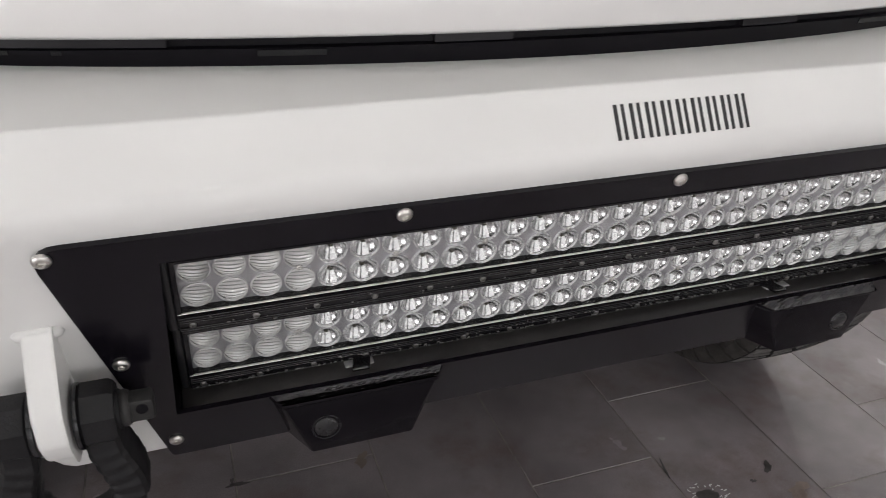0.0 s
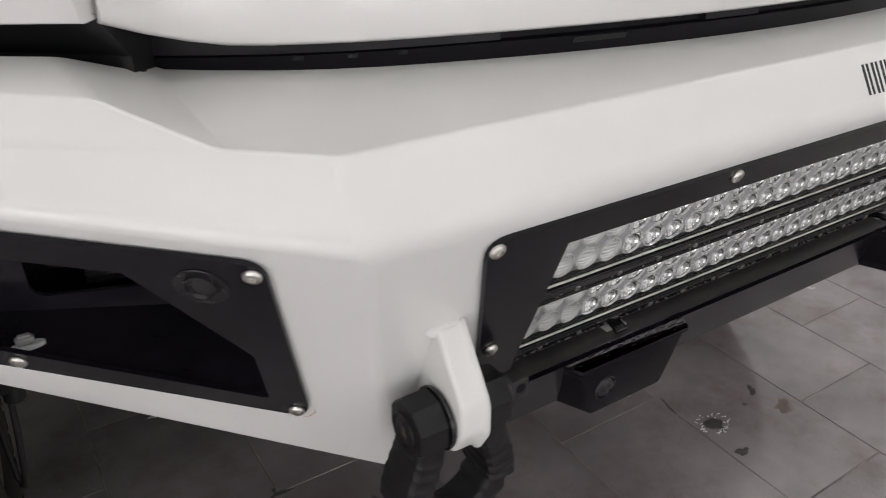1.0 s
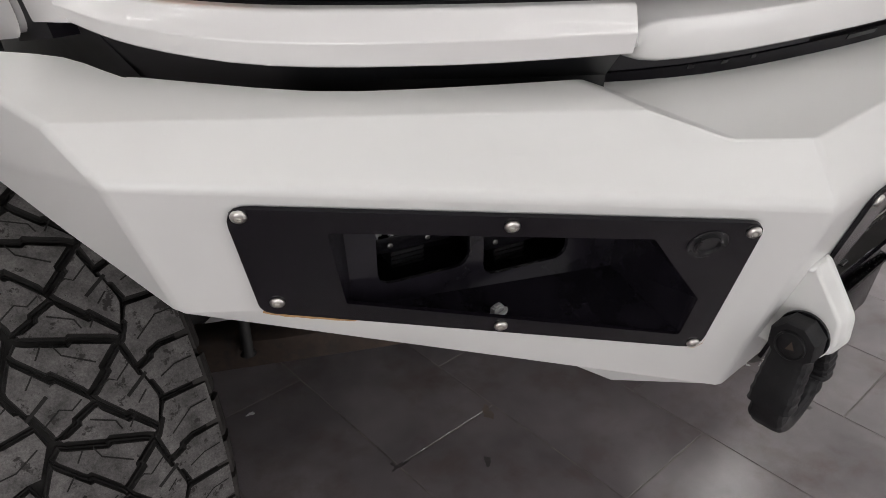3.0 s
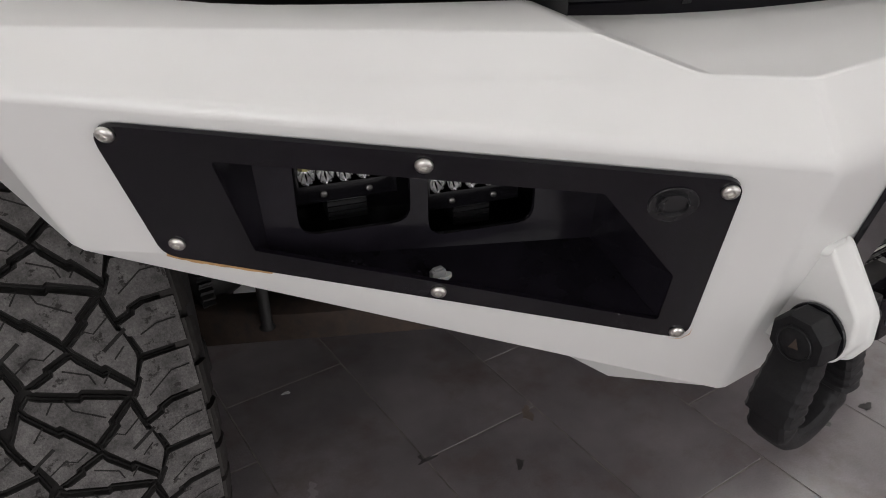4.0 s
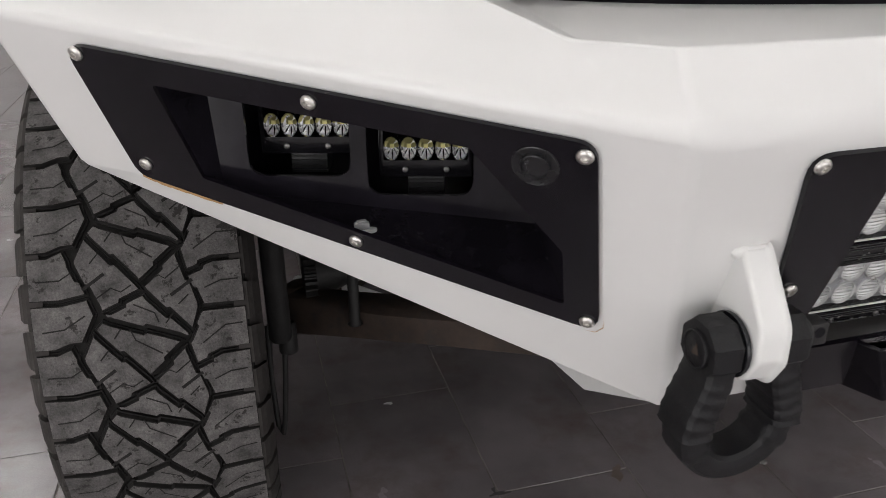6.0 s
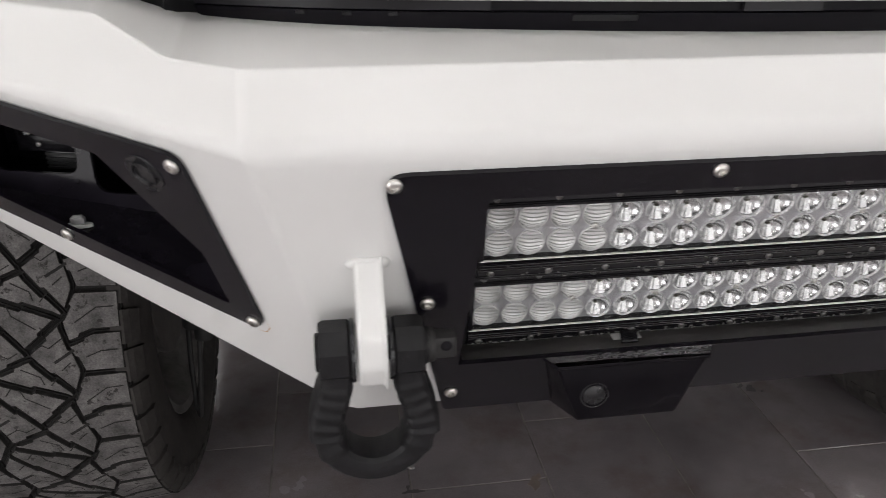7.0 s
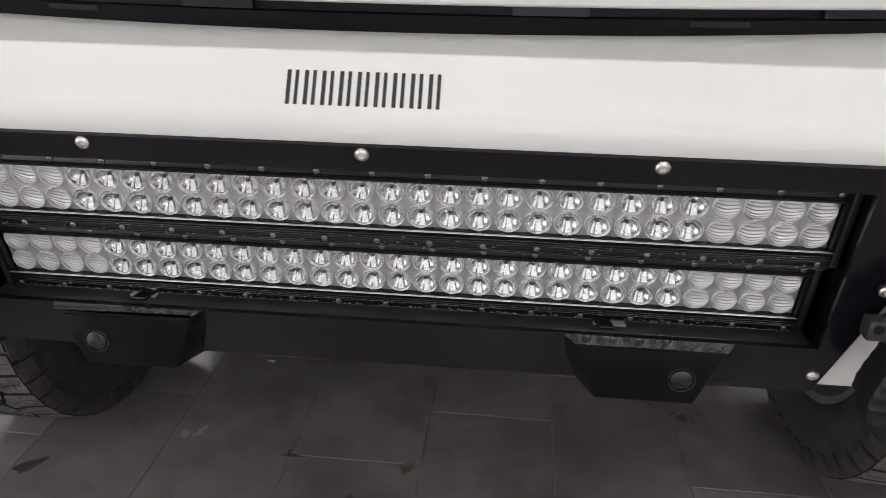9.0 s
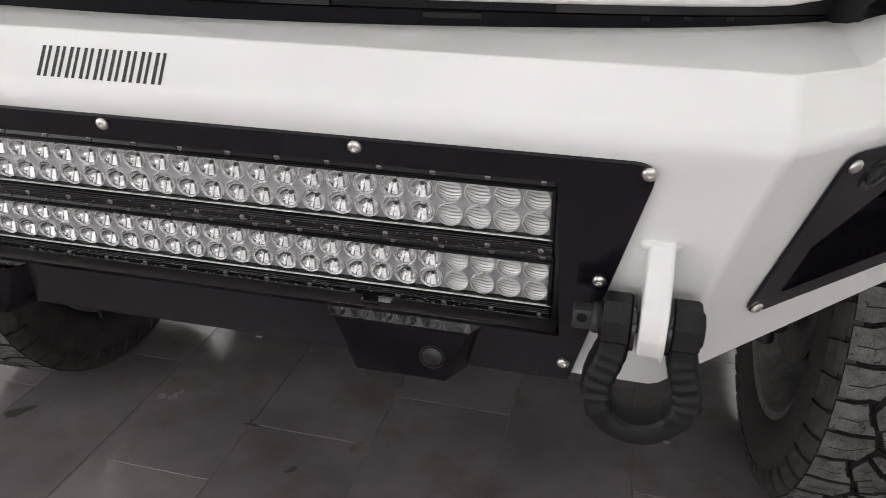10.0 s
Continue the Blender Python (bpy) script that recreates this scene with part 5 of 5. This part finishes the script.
for s in (-1, 1):
    # amber turn lamp and round reflector inside the headlamp
    bm = bmesh.new()
    rows = along(s, lambda i: [(-0.030, ZT[i] + 0.008), (-0.033, 1.36), (-0.055, 1.36), (-0.055, ZT[i] + 0.008)])[8:15]
    rows[0] = [a.lerp(b, 0.55) for a, b in zip(rows[0], rows[1])]
    loft(bm, rows)
    part("turn_lamp", bm, AMBER, truck, "amber turn signal reflector")
    # rows of small prisms on its face
    random.seed(3)
    bm = bmesh.new()
    for a, b in zip(rows, rows[1:]):
        for q in range(8):
            for r in range(44):
                c = [a[0].lerp(b[0], u).lerp(a[1].lerp(b[1], u), v) for u, v in ((q / 8, r / 44), ((q + 1) / 8, r / 44), ((q + 1) / 8, (r + 1) / 44), (q / 8, (r + 1) / 44))]
                n = (c[1] - c[0]).cross(c[3] - c[0]).normalized()
                n = n if n.y < 0 else -n
                tip = bm.verts.new(sum(c, Vector()) / 4 + n * random.uniform(0.0008, 0.0030) + (c[3] - c[0]) * random.uniform(-0.45, 0.45) + (c[1] - c[0]) * random.uniform(-0.48, 0.48))
                vs = [bm.verts.new(p + n * 0.0006) for p in c]
                for k in range(4):
                    bm.faces.new((vs[k - 1], vs[k], tip))
    part("prisms", bm, AMBER, truck, "amber prism facets")
    # clear upright divider at the inner end of the amber lens
    e = (rows[0][0] - rows[1][0]).normalized()
    bm = bmesh.new()
    loft(bm, [[p + e * d for p in rows[0]] for d in (0.001, 0.003, 0.009, 0.011)])
    part("lens_divider", bm, SENSOR, truck, "dark grey upright divider beside the amber lens", smooth=40)
    m = facing((s * 0.762, 0.795, 1.247), (s * 0.55, -0.82, 0.1))
    bm = bmesh.new()
    lathe(bm, [(0.068, 0.0), (0.070, 0.012), (0.066, 0.013), (0.064, 0.002), (0.045, -0.02), (0.030, -0.03), (0.001, -0.032)], m, 32, False)
    projector = part("projector", bm, GAP, truck, "round headlamp reflector", smooth=50)
    bm = bmesh.new()
    lathe(bm, [(0.0650, 0.0130), (0.0656, 0.0137), (0.0662, 0.0130), (0.0656, 0.0125), (0.0650, 0.0130)], m, 40, False)
    part("chrome_ring", bm, SILVER, projector, "thin chrome ring", smooth=60)
    for k in range(26):
        a = 2 * math.pi * k / 26
        bm = bmesh.new()
        slab(bm, [m @ Vector((r * math.cos(a + d), r * math.sin(a + d), hh)) for r, d, hh in ((0.047, -0.012, -0.012), (0.058, -0.012, -0.002), (0.058, 0.012, -0.002), (0.047, 0.012, -0.012))], m.to_3x3() @ Vector((0, 0, 1)), 0.002)
        part("flute", bm, DULL, projector)

# unseen inner bay, added to shut off the light above the chassis
part("engine_bay", box(bmesh.new(), -0.62, 0.62, 0.86, 2.2, 0.90, 1.36), IRON, truck, "dark box added in the engine bay to block light")

# the rest of the truck, plain, behind what is seen
# unseen, set wide and low to block light under the truck
part("underbody", box(bmesh.new(), -0.95, 0.95, 2.15, 6.6, 0.36, 0.80, 0.05), IRON, truck, "dark grimy underbody, made low and wide to block light", smooth=40)
part("cab", box(bmesh.new(), -1.0, 1.0, 2.21, 4.3, 0.80, 2.0, 0.12, 4), BODY, truck, "white cab", smooth=40)
part("cargo_bed", box(bmesh.new(), -1.0, 1.0, 4.32, 6.6, 0.80, 1.5, 0.06, 3), BODY, truck, "white cargo bed", smooth=40)

# lean everything that the springs carry
tilt = Matrix.Translation((0, 0.534, 1.0)) @ Matrix.Rotation(-LEAN, 4, "Y") @ Matrix.Translation((0, -0.534, -1.0))
for ob in [o for o in scene.objects if o.parent is None and o.get("category") in ("bumper", "light bar", "sensor housing", "lamp", "shackle", "clip", "truck")]:
    ob.matrix_basis = tilt @ ob.matrix_basis

# ---- floor tiles ----
def tile_mesh():
    bm = bmesh.new()
    g = 0.0016
    box(bm, g, PITCH - g, g, TLEN - g, -0.010, 0.0, 0.0008, 1)
    return bm


near, far = [], bmesh.new()
source = None
for k in range(-14, 18):
    xa = X0 + PITCH * k
    base = 1.34 + THIRD * k
    for j in range(-22, 22):
        ya = base + TLEN * j
        xb, yb = min(xa + PITCH, ROOM[1]), min(ya + TLEN, ROOM[3])
        xc, yc = max(xa, ROOM[0]), max(ya, ROOM[2])
        if xb - xc < 0.02 or yb - yc < 0.02:
            continue
        if -2.0 < xa < 2.4 and 0.0 < ya < 3.4:
            if source is None:
                source = part("tile", tile_mesh(), TILE, floor)
                source.matrix_basis = pose(xa, ya, 0)
            else:
                again("tile", source, floor, pose(xa, ya, 0))
        else:
            box(far, xc + 0.0016, xb - 0.0016, yc + 0.0016, yb - 0.0016, -0.010, 0.0)
part("far_tiles", far, TILE, floor, kind="stuff")


# ---- marks on the floor ----
def blot(x, y, r, seed, wide=1.0, turn=0.0, material=None, name="oil_stain", label="dark dried stain on the tile floor"):
    random.seed(seed)
    n = 22
    bm = bmesh.new()
    ph = [random.uniform(0, 6.28) for _ in range(4)]
    loop = []
    for k in range(n):
        a = 2 * math.pi * k / n
        q = r * (1 + 0.28 * math.sin(2 * a + ph[0]) + 0.2 * math.sin(3 * a + ph[1]) + 0.14 * math.sin(5 * a + ph[2]) + 0.1 * math.sin(9 * a + ph[3]))
        u, v = q * math.cos(a) * wide, q * math.sin(a)
        loop.append(Vector((x + u * math.cos(turn) - v * math.sin(turn), y + u * math.sin(turn) + v * math.cos(turn), 0.0009)))
    slab(bm, loop, (0, 0, 1), 0.0006)
    ob = part(name, bm, material, None, smooth=0)
    return tagged(ob, label, name.replace("_", " "), "marks on the floor")


OIL = mat("dried_oil", (0.055, 0.050, 0.048), 0.5, var=0.4, scale=60, bump=0.2)
SPOTS = ((0.585, 1.60, 0.011, 1.4, 0.3), (0.565, 1.615, 0.006, 1.6, 0.5), (0.61, 1.585, 0.004, 1.3, 0.1), (0.50, 1.66, 0.006, 1.5, -0.9), (0.515, 1.648, 0.005, 1.4, -0.4), (0.485, 1.685, 0.005, 1.6, -0.8), (0.47, 1.72, 0.004, 1.7, -0.8), (0.46, 1.76, 0.003, 1.4, 0.2),
         (0.796, 1.034, 0.010, 1.5, 0.9), (0.735, 1.008, 0.005, 1.2, 0.1), (0.592, 0.903, 0.011, 1.5, 0.4), (0.565, 1.10, 0.003, 9.0, 1.4),
         (-0.352, 1.338, 0.006, 3.4, 0.1), (-0.362, 1.352, 0.005, 1.2, 1.5), (-0.194, 1.215, 0.009, 1.4, 0.7), (-0.932, 1.231, 0.017, 1.9, 0.5))
for n, (x, y, r, wide, turn) in enumerate(SPOTS):
    blot(x, y, r, n, wide, turn, OIL)
BROWN = mat("brown_dirt", (0.165, 0.125, 0.105), 0.4, var=0.3, scale=40, bump=0.2)
blot(0.814, 0.953, 0.018, 31, 1.6, 0.2, BROWN, "dirt_stain", "faint brown dirt stain on the tile floor")
blot(-0.08, 1.33, 0.014, 32, 1.5, 0.9, BROWN, "dirt_stain", "faint brown dirt stain on the tile floor")
blot(-0.518, 1.717, 0.006, 40, 1.5, 0.2, PALE, "paint_chip", "small white paint chip lying on the tiles")

# a dried splash with a broken ring of pale flakes
splash = thing("dried_splash", "dark dried splash ringed with pale flakes on the tiles", "stain", "marks on the floor", (0.61, 1.002, 0.0))
random.seed(77)
bm = bmesh.new()
for k in range(46):
    a = random.uniform(0, 6.283)
    r = random.gauss(0.030, 0.004)
    c = Vector((1.25 * r * math.cos(a), r * math.sin(a), 0.0014))
    q = random.uniform(0, 3.14)
    u, w = Vector((math.cos(q), math.sin(q), 0)) * random.uniform(0.0015, 0.0045), Vector((-math.sin(q), math.cos(q), 0)) * random.uniform(0.0006, 0.0012)
    slab(bm, [c - u - w, c + u - w, c + u + w, c - u + w], (0, 0, 1), 0.0008)
part("flakes", bm, PALE, splash, "pale curled flakes", kind="stuff")
bm = bmesh.new()
slab(bm, [Vector((1.25 * r * math.cos(k * 0.449), r * math.sin(k * 0.449), 0.0008)) for k, r in enumerate([random.uniform(0.014, 0.024) for _ in range(14)])], (0, 0, 1), 0.0006)
part("spot", bm, OIL, splash, "dark dried middle")
